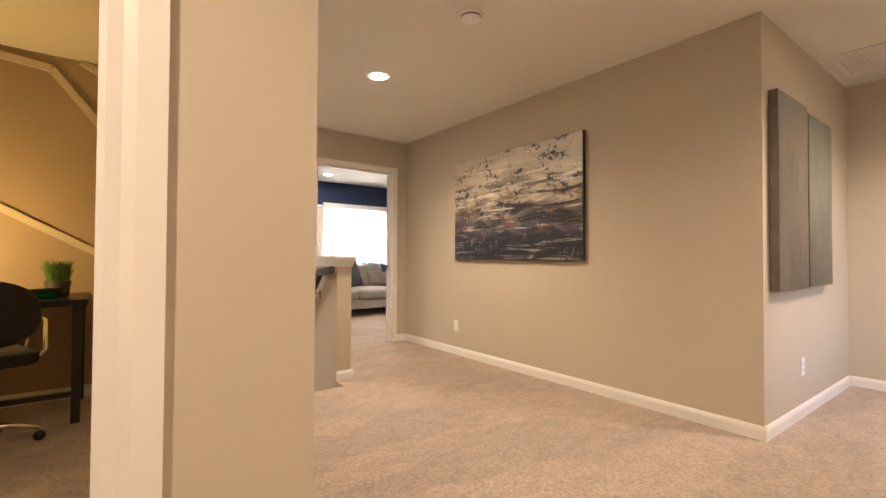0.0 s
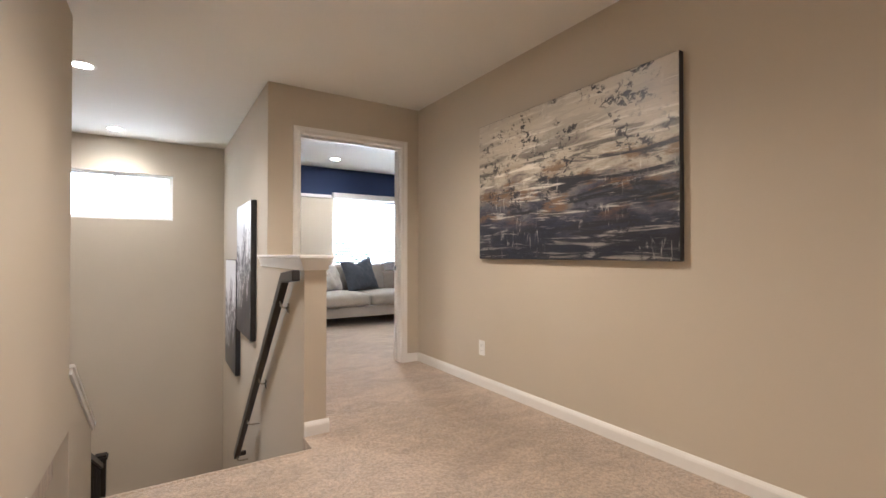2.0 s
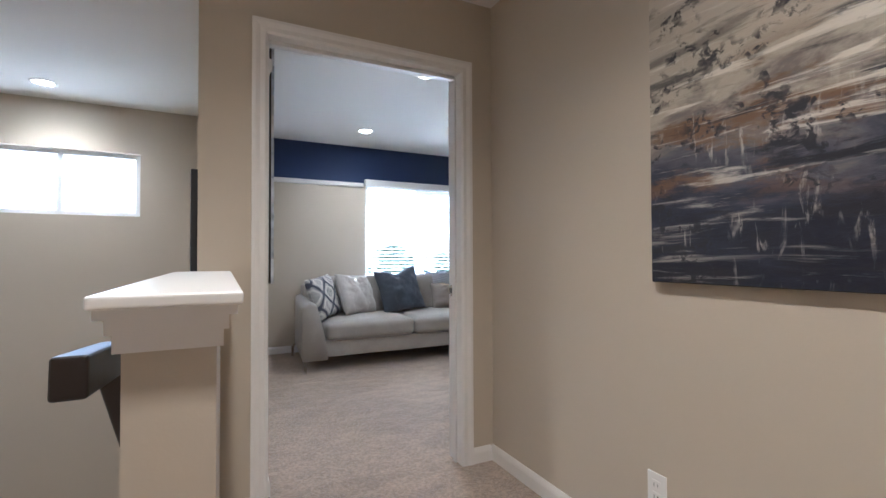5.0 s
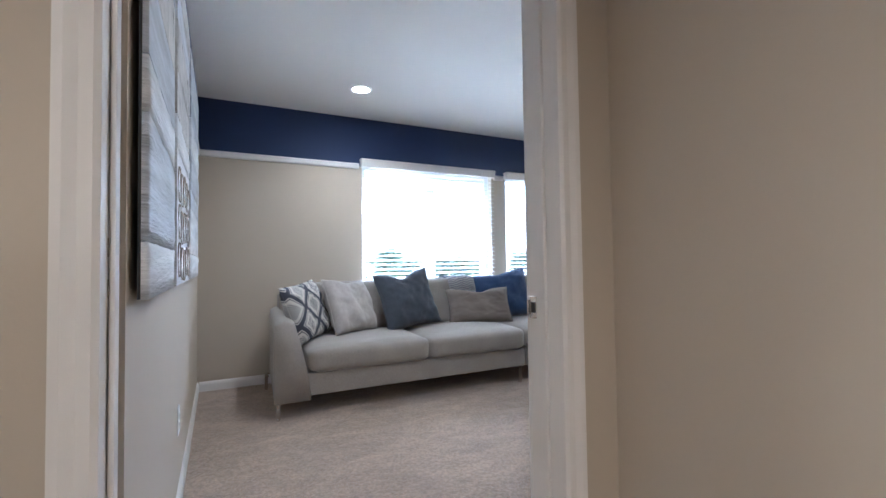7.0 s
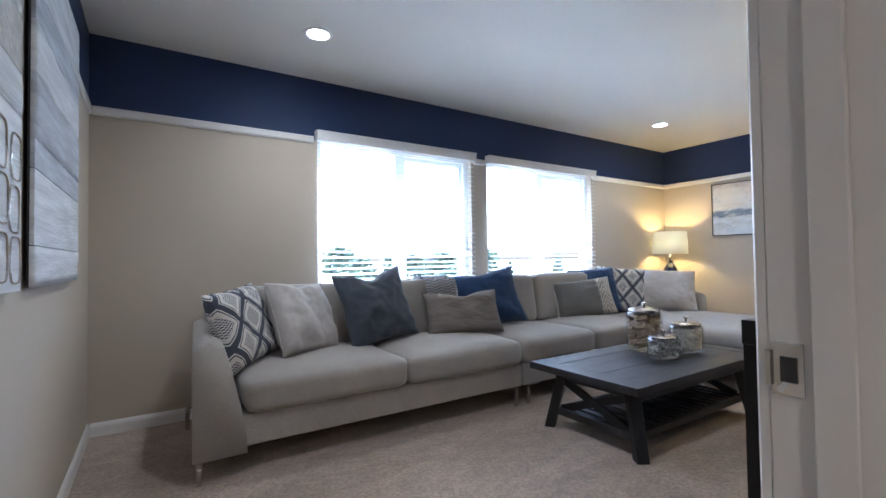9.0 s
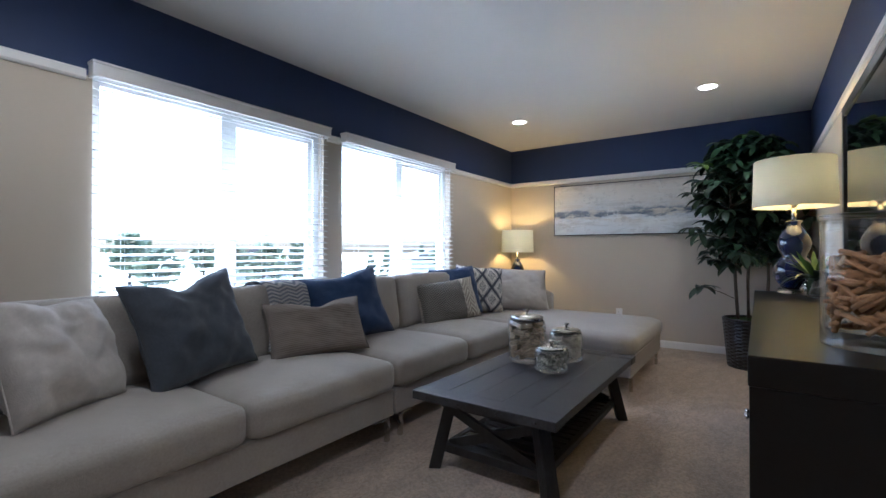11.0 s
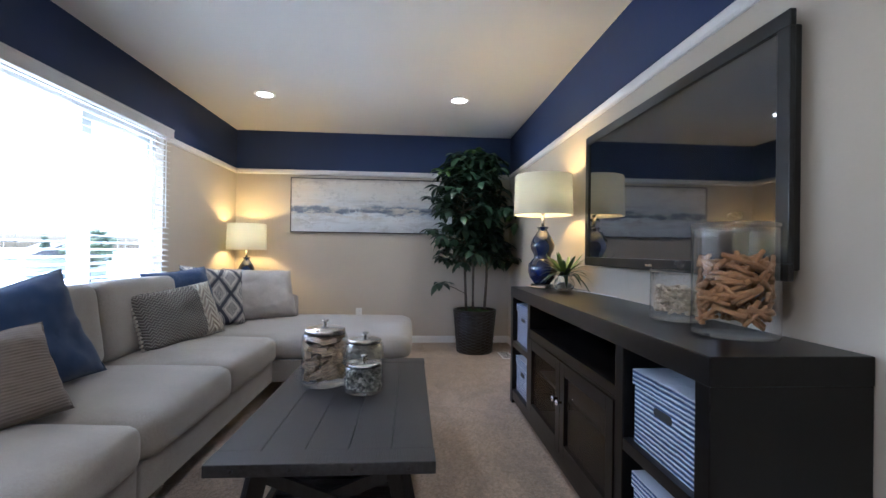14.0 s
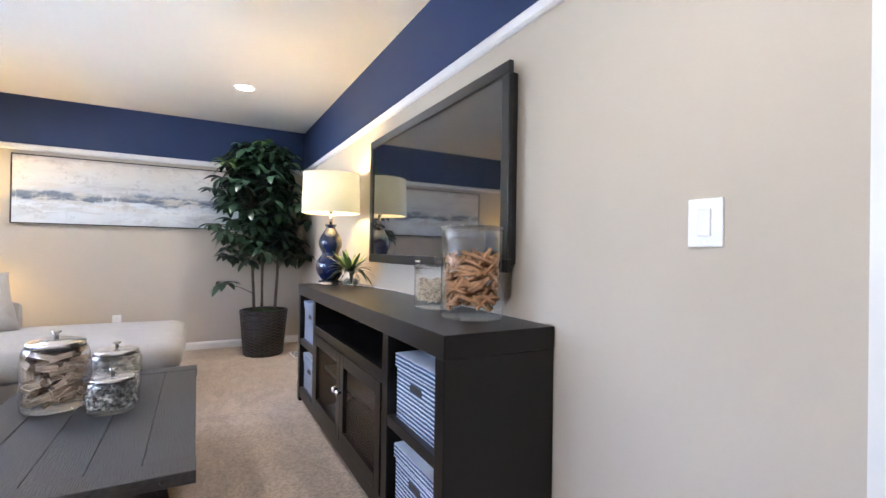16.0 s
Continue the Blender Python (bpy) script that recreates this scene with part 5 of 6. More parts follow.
for k in range(2):
    cx = XC + cw * (k + 0.5)
    seam_box(chs, "seat_cushion", cx, (FRONT + BACK - 0.16) / 2, BASE_Z + 0.01, cw - 0.006, BACK - 0.16 - FRONT + 0.03, 0.180, 0.058, 0.034, k + 11)
    seam_box(chs, "back_cushion", cx, BACK - 0.20, 0.45, cw - 0.01, 0.19, 0.43, 0.055, 0.012, k + 15, rx=-8)
seam_box(chs, "back_cushion", (XD + XE - 0.2) / 2, BACK - 0.20, 0.45, XE - XD - 0.25, 0.19, 0.40, 0.055, 0.012, 19, rx=-8)
seam_box(chs, "chaise_cushion", (XD + XE) / 2 - 0.01, (CH_Y + BACK - 0.16) / 2, BASE_Z + 0.01, XE - XD - 0.01, BACK - 0.16 - CH_Y + 0.02, 0.170, 0.075, 0.03, 21, cuts=18)
arm(chs, XE - 0.14, XE + 0.02, 2.38, BACK, flip=-1)
for x, y, dx, dy in ((XC + 0.05, FRONT + 0.03, 1, 1), (XC + 0.05, BACK - 0.04, 1, -1), (XD + 0.14, CH_Y + 0.05, 1, 1), (XE - 0.04, CH_Y + 0.05, -1, 1), (XE - 0.04, BACK - 0.04, -1, -1)):
    l_leg(chs, x, y, dx, dy)


def pillow(label, mat, x, y, w, h, t, rz=0.0, tilt=18.0, roll=0.0, seed=0, z=None, chop=0.0, pinch=0.06, name="throw_pillow", category="pillow"):
    p = new(name)
    tagged(p, label, category, "throw pillows on the sofa")
    p.matrix_basis = pose(x, y, SEAT_Z + 0.012 if z is None else z, 0, 0, rz) @ pose(0, 0, 0, -tilt, roll, 0)
    part("cover", pillow_mesh(w, h, t, n=34, seed=seed, chop=chop, pinch=pinch, wrinkle=0.016 if mat in (GREY_PILLOW, SLATE) else 0.010), mat, p, smooth=True)
    seam = bmesh.new()
    n = 22
    pts = []
    for q in range(4 * n):
        s, f = divmod(q, n)
        u, v = [(2 * f / n - 1, -1), (1, 2 * f / n - 1), (1 - 2 * f / n, 1), (-1, 1 - 2 * f / n)][s]
        xx = w / 2 * u * (1 - pinch * (1 - v * v) * abs(u) ** 1.5)
        zz = h / 2 * v * (1 - pinch * (1 - u * u) * abs(v) ** 1.5) - chop * math.exp(-(u / 0.35) ** 2) * max(v, 0) ** 2
        pts.append((xx * 1.003, 0, zz + h / 2))
    pts.append(pts[0])
    part("piping", sweep(pts, 0.0032, 6, seam), mat, p, smooth=True)
    return p


pillow("black and cream diamond patterned pillow against the sofa arm", IKAT, -0.32, 2.59, 0.44, 0.44, 0.16, rz=48, tilt=20, roll=-6, seed=1)
pillow("pale grey cotton throw pillow beside the patterned one", GREY_PILLOW, 0.01, 2.63, 0.49, 0.46, 0.18, rz=32, tilt=24, roll=4, seed=2, chop=0.015)
pillow("large slate blue linen throw pillow with a dented top", SLATE, 0.53, 2.67, 0.54, 0.52, 0.17, rz=8, tilt=20, roll=-7, seed=3, chop=0.05, pinch=0.10)
pillow("ribbed taupe lumbar pillow in front of a navy pillow", RIBBED, 1.16, 2.62, 0.60, 0.345, 0.15, rz=-16, tilt=26, roll=-1, seed=4, chop=0.045)
pillow("navy cotton throw pillow behind a taupe lumbar pillow", NAVY_CLOTH, 1.53, 2.75, 0.66, 0.50, 0.17, rz=-12, tilt=22, roll=-7, seed=5, chop=0.02, pinch=0.11)
kp = pillow("grey and cream knitted lumbar pillow with a bobble trim", KNIT, 2.65, 2.7, 0.62, 0.37, 0.15, rz=-20, tilt=20, roll=-5, seed=6)
cover = kp.children[0]
cover.data.materials.append(CREAM_KNIT)
for p in cover.data.polygons:
    if p.center.x > 0.13:
        p.material_index = 1
for k in range(15):
    b = part("bobble", lathe([(0, -0.013), (0.011, -0.006), (0.012, 0.005), (0, 0.013)], 10), CREAM_KNIT, kp, smooth=True)
    b.location = (-0.315 + 0.02 * math.sin(k * 0.2), -0.005, 0.015 + k * 0.0245)
pillow("navy cotton throw pillow between the knitted and patterned ones", NAVY_CLOTH, 2.97, 2.83, 0.50, 0.47, 0.15, rz=-25, tilt=18, roll=-4, seed=7)
pillow("black and cream diamond patterned throw pillow in the sofa corner", IKAT, 3.25, 2.79, 0.50, 0.47, 0.15, rz=-38, tilt=16, roll=5, seed=8)
pillow("pale grey cotton throw pillow lying back on the chaise", GREY_PILLOW, 3.65, 2.55, 0.61, 0.48, 0.17, rz=-52, tilt=30, roll=3, seed=9)

th = thing("throw_blanket", 1.08, BACK - 0.16, 0, "white and grey chevron throw draped over the sofa back", "blanket")
bm = bmesh.new()
prof = [(0.155, 0.55), (0.155, 0.78), (0.13, 0.86), (0.05, 0.900), (-0.04, 0.902), (-0.125, 0.875), (-0.165, 0.78), (-0.175, 0.66), (-0.165, 0.55), (-0.155, 0.50)]
rows = []
for i in range(13):
    u = -0.14 + 0.28 * i / 12
    rows.append([bm.verts.new((u + 0.02 * (z - 0.7), y - 0.004 * math.sin(i * 1.1), z + 0.004 * math.sin(i * 0.9))) for y, z in prof])
for a, c in zip(rows, rows[1:]):
    for k in range(len(prof) - 1):
        bm.faces.new((a[k], a[k + 1], c[k + 1], c[k]))
bmesh.ops.solidify(bm, geom=bm.faces[:], thickness=0.008)
part("cloth", bm, CHEVRON, th, smooth=True)
# ---- coffee table ----
TX0, TX1, TY0, TY1, TZ = 1.14, 2.545, 1.203, 1.935, 0.395
ct = thing("coffee_table", (TX0 + TX1) / 2, (TY0 + TY1) / 2, 0, "charcoal wooden coffee table with crossed braces and slatted shelf", "coffee table")
lx, ly = (TX1 - TX0) / 2, (TY1 - TY0) / 2
n = 5
pw = (2 * ly) / n
for k in range(n):
    part("plank", boxes(((-lx + 0.105, -ly + pw * k + 0.001, TZ - 0.038), (lx - 0.105, -ly + pw * (k + 1) - 0.001, TZ - 0.0006 * (k % 2))), w=0.0025), TABLE_WOOD, ct)
for s in (-1, 1):
    part("breadboard_end", boxes(((min(s * lx, s * (lx - 0.103)), -ly - 0.002, TZ - 0.040), (max(s * lx, s * (lx - 0.103)), ly + 0.002, TZ + 0.001)), w=0.003), TABLE_WOOD, ct)
    for yy in (-0.28, -0.1, 0.1, 0.28):
        part("bolt_head", lathe([(0, 0.004), (0.006, 0.003), (0.008, 0)], 12), BLACK_IRON, ct).matrix_basis = pose(s * lx, yy, TZ - 0.02, 0, 90 * s, 0)
for s in (-1, 1):
    part("apron", boxes(((-lx + 0.14, s * (ly - 0.09) - 0.012, TZ - 0.105), (lx - 0.14, s * (ly - 0.09) + 0.012, TZ - 0.040)), w=0.002), TABLE_LEG, ct)
    part("apron", boxes(((s * (lx - 0.15) - 0.012, -ly + 0.08, TZ - 0.105), (s * (lx - 0.15) + 0.012, ly - 0.08, TZ - 0.040)), w=0.002), TABLE_LEG, ct)
for sx in (-1, 1):
    for sy in (-1, 1):
        bm = bmesh.new()
        bar(bm, (sx * (lx - 0.150), sy * (ly - 0.135), TZ - 0.04), (sx * (lx - 0.105), sy * (ly - 0.060), 0.0), 0.062, 0.062)
        for v in bm.verts:
            v.co.z = 0.0 if v.co.z < 0.1 else TZ - 0.041
        part("leg", bevelled(bm, 0.004), TABLE_LEG, ct)
    part("lower_rail", boxes(((sx * (lx - 0.125) - 0.018, -ly + 0.10, 0.085), (sx * (lx - 0.125) + 0.018, ly - 0.10, 0.125)), w=0.002), TABLE_LEG, ct)
    for d in (1, -1):
        bm = bmesh.new()
        bar(bm, (sx * (lx - 0.135) - d * 0.004, -d * (ly - 0.135), 0.12), (sx * (lx - 0.145) - d * 0.004, d * (ly - 0.15), TZ - 0.105), 0.022, 0.045)
        part("cross_brace", bevelled(bm, 0.002), TABLE_LEG, ct)
for sy in (-1, 1):
    part("side_rail", boxes(((-lx + 0.12, sy * (ly - 0.11) - 0.014, 0.085), (lx - 0.12, sy * (ly - 0.11) + 0.014, 0.12)), w=0.002), TABLE_LEG, ct)
for k in range(17):
    x = -lx + 0.165 + k * (2 * lx - 0.33) / 16
    part("shelf_slat", boxes(((x - 0.022, -ly + 0.126, 0.100), (x + 0.022, ly - 0.126, 0.116)), w=0.002), TABLE_LEG, ct)


# ---- jars on the coffee table ----
def lidded_jar(x, y, r, h, label):
    j = thing("glass_jar", x, y, TZ + 0.0012, label, "jar", "lidded glass jars")
    pr = [(0, 0), (r * 0.90, 0), (r * 0.98, 0.008), (r, 0.025), (r, 0.032), (r, h * 0.71), (r, h * 0.74), (r * 0.93, h * 0.83), (r * 0.82, h * 0.87), (r * 0.82, h * 0.90), (r * 0.80, h * 0.90), (r * 0.79, h * 0.86)]
    part("glass_body", lathe(pr, 48), GLASS, j, smooth=True)
    lid = part("lid", lathe([(0, h * 0.965), (r * 0.45, h * 0.96), (r * 0.80, h * 0.93), (r * 0.87, h * 0.915), (r * 0.88, h * 0.83), (r * 0.865, h * 0.83), (r * 0.86, h * 0.905), (0, h * 0.91)], 48), STEEL, j, "brushed steel lid", smooth=True)
    part("knob", lathe([(0, h * 0.96), (0.008, h * 0.96), (0.007, h * 0.96 + 0.018), (0.016, h * 0.96 + 0.022), (0.019, h * 0.96 + 0.027), (0.016, h * 0.96 + 0.031), (0, h * 0.96 + 0.032)], 24), STEEL, lid, smooth=True)
    return j


def pile(name, x, y, z, r, h, count, size, mat, label, category, piece, seed=0, stuff=False, jitter=1.0):
    """Loose pieces heaped inside a jar."""
    rr = random.Random(seed)
    holder = thing(name, x, y, z, label, category)
    joined, data = bmesh.new(), None
    for k in range(count):
        f = (k + 0.5) / count
        L, Wd, Hh = (q * rr.uniform(0.8, 1.15) for q in size)
        a, outer = rr.uniform(0, 6.283), rr.random() < 0.72
        lim = math.sqrt(max(r * r - (L * 0.52) ** 2, 1e-6)) - Wd * 0.6 if outer else r - L * 0.52
        ring = lim * (0.93 + 0.07 * rr.random()) if outer else max(lim, 0.003) * rr.random()
        tilt = rr.uniform(-38, 38) * jitter * (1.6 if piece == "stick" else 1)
        low = Hh + abs(math.sin(math.radians(tilt))) * L * (0.45 if piece == "stick" else 0)
        m = pose(ring * math.cos(a), ring * math.sin(a), low + f * (h - low - Hh), 0, 0, math.degrees(a) + 90 + rr.uniform(-50, 50) * (0.2 if outer else jitter)) @ pose(0, 0, 0, rr.uniform(-25, 25), tilt, 0)
        if stuff:
            bmesh.ops.create_icosphere(joined, subdivisions=1, radius=1, matrix=m @ Matrix.Diagonal((L / 2, Wd / 2, Hh / 2, 1)))
        else:
            ob = None
            if data is None:
                bm = bmesh.new()
                if piece == "block":
                    box(bm, (-size[0] / 2, -size[1] / 2, -size[2] / 2), (size[0] / 2, size[1] / 2, size[2] / 2))
                else:
                    sweep([(-size[0] / 2, 0, 0), (-size[0] / 6, 0, size[1] * 0.12), (size[0] / 6, 0, -size[1] * 0.1), (size[0] / 2, 0, 0)], size[1] / 2, 7, bm)
                ob = part(piece, bm, mat, holder, smooth=(piece != "block"))
                data = ob.data
            else:
                ob = new(piece, data)
                ob.parent = holder
            ob.matrix_basis = m @ Matrix.Diagonal((L / size[0], Wd / size[1], Hh / size[2], 1))
    if stuff:
        for v in joined.verts:
            v.co += Vector([rr.uniform(-1, 1) * min(size) * 0.12 for _ in range(3)])
        tagged(part(piece, joined, mat, holder), kind="stuff")
    else:
        joined.free()
    return holder


JA, JB, JC = (2.01, 1.725), (2.195, 1.54), (1.88, 1.512)
lidded_jar(*JA, 0.116, 0.305, "large steel-lidded glass jar of wooden blocks on the coffee table")
pile("wooden_blocks", *JA, TZ + 0.012, 0.110, 0.250, 84, (0.072, 0.028, 0.022), BLOCKWOOD, "raw wooden blocks heaped in a glass jar", "wooden blocks", "block", 1)
lidded_jar(*JB, 0.103, 0.205, "medium steel-lidded glass jar of pale shells on the coffee table")
pile("white_shells", *JB, TZ + 0.012, 0.097, 0.150, 560, (0.030, 0.014, 0.009), SHELLS, "pale shell pieces heaped in a glass jar", "shells", "shell", 2, stuff=True)
lidded_jar(*JC, 0.096, 0.150, "small steel-lidded glass jar of mixed pebbles on the coffee table")
pile("pebbles", *JC, TZ + 0.012, 0.090, 0.115, 640, (0.018, 0.014, 0.010), PEBBLE, "grey and white pebbles in a glass jar", "pebbles", "pebble", 3, stuff=True)

# ---- media console ----
CX0, CX1, CY0, CY1, CZ = 0.73, 2.91, 0.130, 0.556, 0.83
mc = thing("media_console", 0, 0, 0, "long espresso wood media console with open cubbies and two glass doors", "cabinet")
part("tabletop", boxes(((CX0 - 0.003, CY0, CZ - 0.075), (CX1 + 0.003, CY1 + 0.007, CZ)), w=0.004), ESPRESSO, mc)
part("base_rail", boxes(((CX0, CY0, 0.03), (CX1, CY1, 0.10)), w=0.003), ESPRESSO, mc)
for x in (CX0, CX0 + 0.455, CX1 - 0.055 - 0.455 + 0.0, CX1 - 0.06):
    part("upright_panel", boxes(((x, CY0, 0.0 if x in (CX0, CX1 - 0.06) else 0.10), (x + 0.06, CY1 + (0.004 if x in (CX0, CX1 - 0.06) else 0.001), CZ - 0.075)), w=0.003), ESPRESSO, mc)
part("back_panel", boxes(((CX0 + 0.06, CY0 + 0.002, 0.10), (CX1 - 0.06, CY0 + 0.012, CZ - 0.076)), w=0), ESPRESSO, mc)
MX0, MX1 = CX0 + 0.515, CX1 - 0.51
for a, c, z in ((CX0 + 0.06, CX0 + 0.455, 0.425), (CX1 - 0.455, CX1 - 0.06, 0.425), (MX0, MX1, 0.585)):
    part("shelf", boxes(((a, CY0 + 0.012, z - 0.02), (c, CY1, z + 0.02)), w=0.002), ESPRESSO, mc)
part("inner_shelf", boxes(((MX0, CY0 + 0.012, 0.33), (MX1, CY1 - 0.06, 0.35)), w=0.002), ESPRESSO, mc)
part("door_rail", boxes(((MX0, CY1 - 0.02, 0.555), (MX1, CY1 + 0.001, 0.566)), w=0.001), ESPRESSO, mc)
mid = (MX0 + MX1) / 2
for s, (a, c) in ((1, (MX0 + 0.003, mid - 0.002)), (-1, (mid + 0.002, MX1 - 0.003))):
    d = part("door", boxes(((a, CY1 - 0.015, 0.105), (a + 0.06, CY1 + 0.006, 0.552)), ((c - 0.06, CY1 - 0.015, 0.105), (c, CY1 + 0.006, 0.552)), ((a + 0.06, CY1 - 0.015, 0.105), (c - 0.06, CY1 + 0.006, 0.165)), ((a + 0.06, CY1 - 0.015, 0.492), (c - 0.06, CY1 + 0.006, 0.552)), w=0.002), ESPRESSO, mc)
    part("glass_pane", boxes(((a + 0.06, CY1 - 0.008, 0.165), (c - 0.06, CY1 - 0.004, 0.492)), w=0), DOORGLASS, d)
    part("door_handle", lathe([(0, 0), (0.006, 0), (0.005, 0.014), (0.012, 0.018), (0.015, 0.025), (0.011, 0.031), (0, 0.033)], 20), CHROME, d, "chrome knob", smooth=True).matrix_basis = pose((c if s == 1 else a) - s * 0.03, CY1 + 0.006, 0.36, -90)


def storage_box(x, z, w, h, group="storage boxes in the console"):
    b = thing("storage_box", x, CY1 - 0.175, z, "lidded blue and white woven storage box in the console", "storage box", group)
    d = 0.30
    bm = boxes(((-w / 2, -d / 2, 0), (w / 2, d / 2, h - 0.05)), w=0.003)
    part("body", bm, BOXCLOTH, b)
    part("lid", boxes(((-w / 2 - 0.006, -d / 2 - 0.006, h - 0.052), (w / 2 + 0.006, d / 2 + 0.006, h)), w=0.004), BOXCLOTH, b)
    hb = bmesh.new()
    pts = []
    hz = h - 0.10
    for k in range(24):
        a = k / 24 * 2 * math.pi
        pts.append(hb.verts.new((0.035 * (1 if math.cos(a) > 0 else -1) + 0.014 * math.cos(a), d / 2 + 0.0015, hz + 0.014 * math.sin(a))))
    hb.faces.new(pts)
    ext = bmesh.ops.extrude_face_region(hb, geom=hb.faces[:])
    for v in [g for g in ext["geom"] if isinstance(g, bmesh.types.BMVert)]:
        v.co.y -= 0.001
    # Opening drawn as a thin dark sheet, its inner shade put into the colour.
    part("hand_hole", hb, SHADE_AND_BLACK, b)


NX, FX = CX0 + 0.2575, CX1 - 0.2575
storage_box(NX - 0.005, 0.446, 0.34, 0.245)
storage_box(NX - 0.005, 0.101, 0.34, 0.245)
storage_box(FX + 0.01, 0.446, 0.34, 0.27)
storage_box(FX + 0.01, 0.101, 0.34, 0.245)

# ---- television ----
tv = thing("television", 1.69, Y0, 1.405, "large wall-mounted television with dark bezel, switched off", "television", rz=180)
TW, TH = 0.77, 0.402
part("back_case", boxes(((-TW + 0.03, -0.052, -TH + 0.03), (TW - 0.03, -0.002, TH - 0.03)), w=0.006), BLACK, tv)
part("bezel", boxes(((-TW, -0.068, -TH), (TW, -0.048, -TH + 0.052)), ((-TW, -0.068, TH - 0.05), (TW, -0.048, TH)), ((-TW, -0.068, -TH + 0.052), (-TW + 0.05, -0.048, TH - 0.05)), ((TW - 0.05, -0.068, -TH + 0.052), (TW, -0.048, TH - 0.05)), w=0.004), BLACK, tv)
part("screen", boxes(((-TW + 0.05, -0.060, -TH + 0.052), (TW - 0.05, -0.053, TH - 0.05)), w=0), SCREEN, tv)
part("logo_bar", boxes(((-0.03, -0.0692, -TH + 0.018), (0.03, -0.0682, -TH + 0.028)), w=0), STEEL, tv)


# ---- table lamps ----
def table_lamp(x, y, z, label):
    l = thing("table_lamp", x, y, z, label, "table lamp", "pair of table lamps")
    part("foot", lathe([(0, 0), (0.075, 0), (0.080, 0.006), (0.080, 0.024), (0.074, 0.030), (0, 0.030)], 40), ACRYLIC, l, "clear acrylic disc foot", smooth=True)
    pr = [(0, 0.031), (0.055, 0.031), (0.062, 0.04), (0.090, 0.075), (0.102, 0.120), (0.096, 0.165), (0.070, 0.200), (0.057, 0.215), (0.062, 0.235), (0.080, 0.270), (0.084, 0.300), (0.074, 0.335), (0.050, 0.375), (0.034, 0.400), (0.030, 0.412), (0.040, 0.420), (0.040, 0.430), (0, 0.432)]
    part("base", lathe(pr, 48), NAVY_GLAZE, l, "glossy navy ceramic double gourd body", smooth=True)
    part("stem", sweep([(0, 0, 0.43), (0, 0, 0.52)], 0.012, 14), STEEL, l, smooth=True)
    part("socket", sweep([(0, 0, 0.52), (0, 0, 0.60)], 0.019, 14), WHITE, l, smooth=True)
    sh = part("shade", lathe([(0.203, 0.51), (0.2045, 0.512), (0.196, 0.788), (0.1945, 0.79), (0.1915, 0.788), (0.200, 0.512), (0.203, 0.51)], 64), SHADE, l, "white linen drum shade", smooth=True)
    for a in range(3):
        q = a * 2 * math.pi / 3 + 0.4
        part("spider", sweep([(0.0, 0, 0.78), (0.192 * math.cos(q), 0.192 * math.sin(q), 0.777)], 0.0022, 6), STEEL, sh)
    part("finial", lathe([(0, 0.785), (0.008, 0.787), (0.011, 0.80), (0.006, 0.812), (0, 0.816)], 16), STEEL, l, smooth=True)
    part("bulb", lathe([(0, 0.60), (0.014, 0.605), (0.024, 0.635), (0.029, 0.66), (0.02, 0.69), (0, 0.70)], 18), GLASS, l, smooth=True)


table_lamp(*LAMP_1, "lit navy ceramic lamp with white drum shade behind the sofa")
table_lamp(*LAMP_2, "lit navy ceramic lamp with white drum shade on the console")
st = thing("side_table", LAMP_1[0], LAMP_1[1], 0, "dark wooden corner side table behind the sofa", "table")
part("tabletop", boxes(((-0.24, -0.24, LAMP_1[2] - 0.025), (0.24, 0.24, LAMP_1[2])), w=0.003), ESPRESSO, st)
for sx in (-0.2, 0.2):
    for sy in (-0.2, 0.2):
        part("leg", boxes(((sx - 0.02, sy - 0.02, 0), (sx + 0.02, sy + 0.02, LAMP_1[2] - 0.025)), w=0.002), ESPRESSO, st)
cord = thing("lamp_cord", 0, 0, 0, "thin white lamp cord lying on the media console", "cable")
part("cable", sweep([(2.70, 0.30, CZ + 0.004), (2.6, 0.22, CZ + 0.004), (2.45, 0.18, CZ + 0.004), (2.3, 0.155, CZ + 0.004), (2.12, 0.14, CZ + 0.004)], 0.003, 6), WHITE, cord, smooth=True)


# ---- apothecary jars on the console ----
def clear_jar(x, y, r, h, label):
    j = thing("clear_jar", x, y, CZ + 0.0012, label, "jar", "clear cylinder jars")
    part("glass_body", lathe([(0, 0), (r * 0.96, 0), (r * 0.985, 0.0015), (r, 0.006), (r, 0.009), (r, h - 0.006), (r, h - 0.002), (r - 0.002, h), (r - 0.004, h - 0.002), (r - 0.004, h - 0.006)], 56), GLASS, j, smooth=True)
    lid = part("lid", lathe([(0, h + 0.018), (r * 0.9, h + 0.017), (r, h + 0.015), (r + 0.003, h + 0.012), (r + 0.003, h + 0.003), (r + 0.001, h + 0.001), (r - 0.006, h + 0.001), (r - 0.008, h - 0.002), (r - 0.008, h - 0.028)], 56), GLASS, j, smooth=True)
    part("knob", lathe([(0, h + 0.018), (0.010, h + 0.019), (0.009, h + 0.026), (0.019, h + 0.032), (0.022, h + 0.042), (0.017, h + 0.050), (0, h + 0.052)], 28), GLASS, lid, smooth=True)


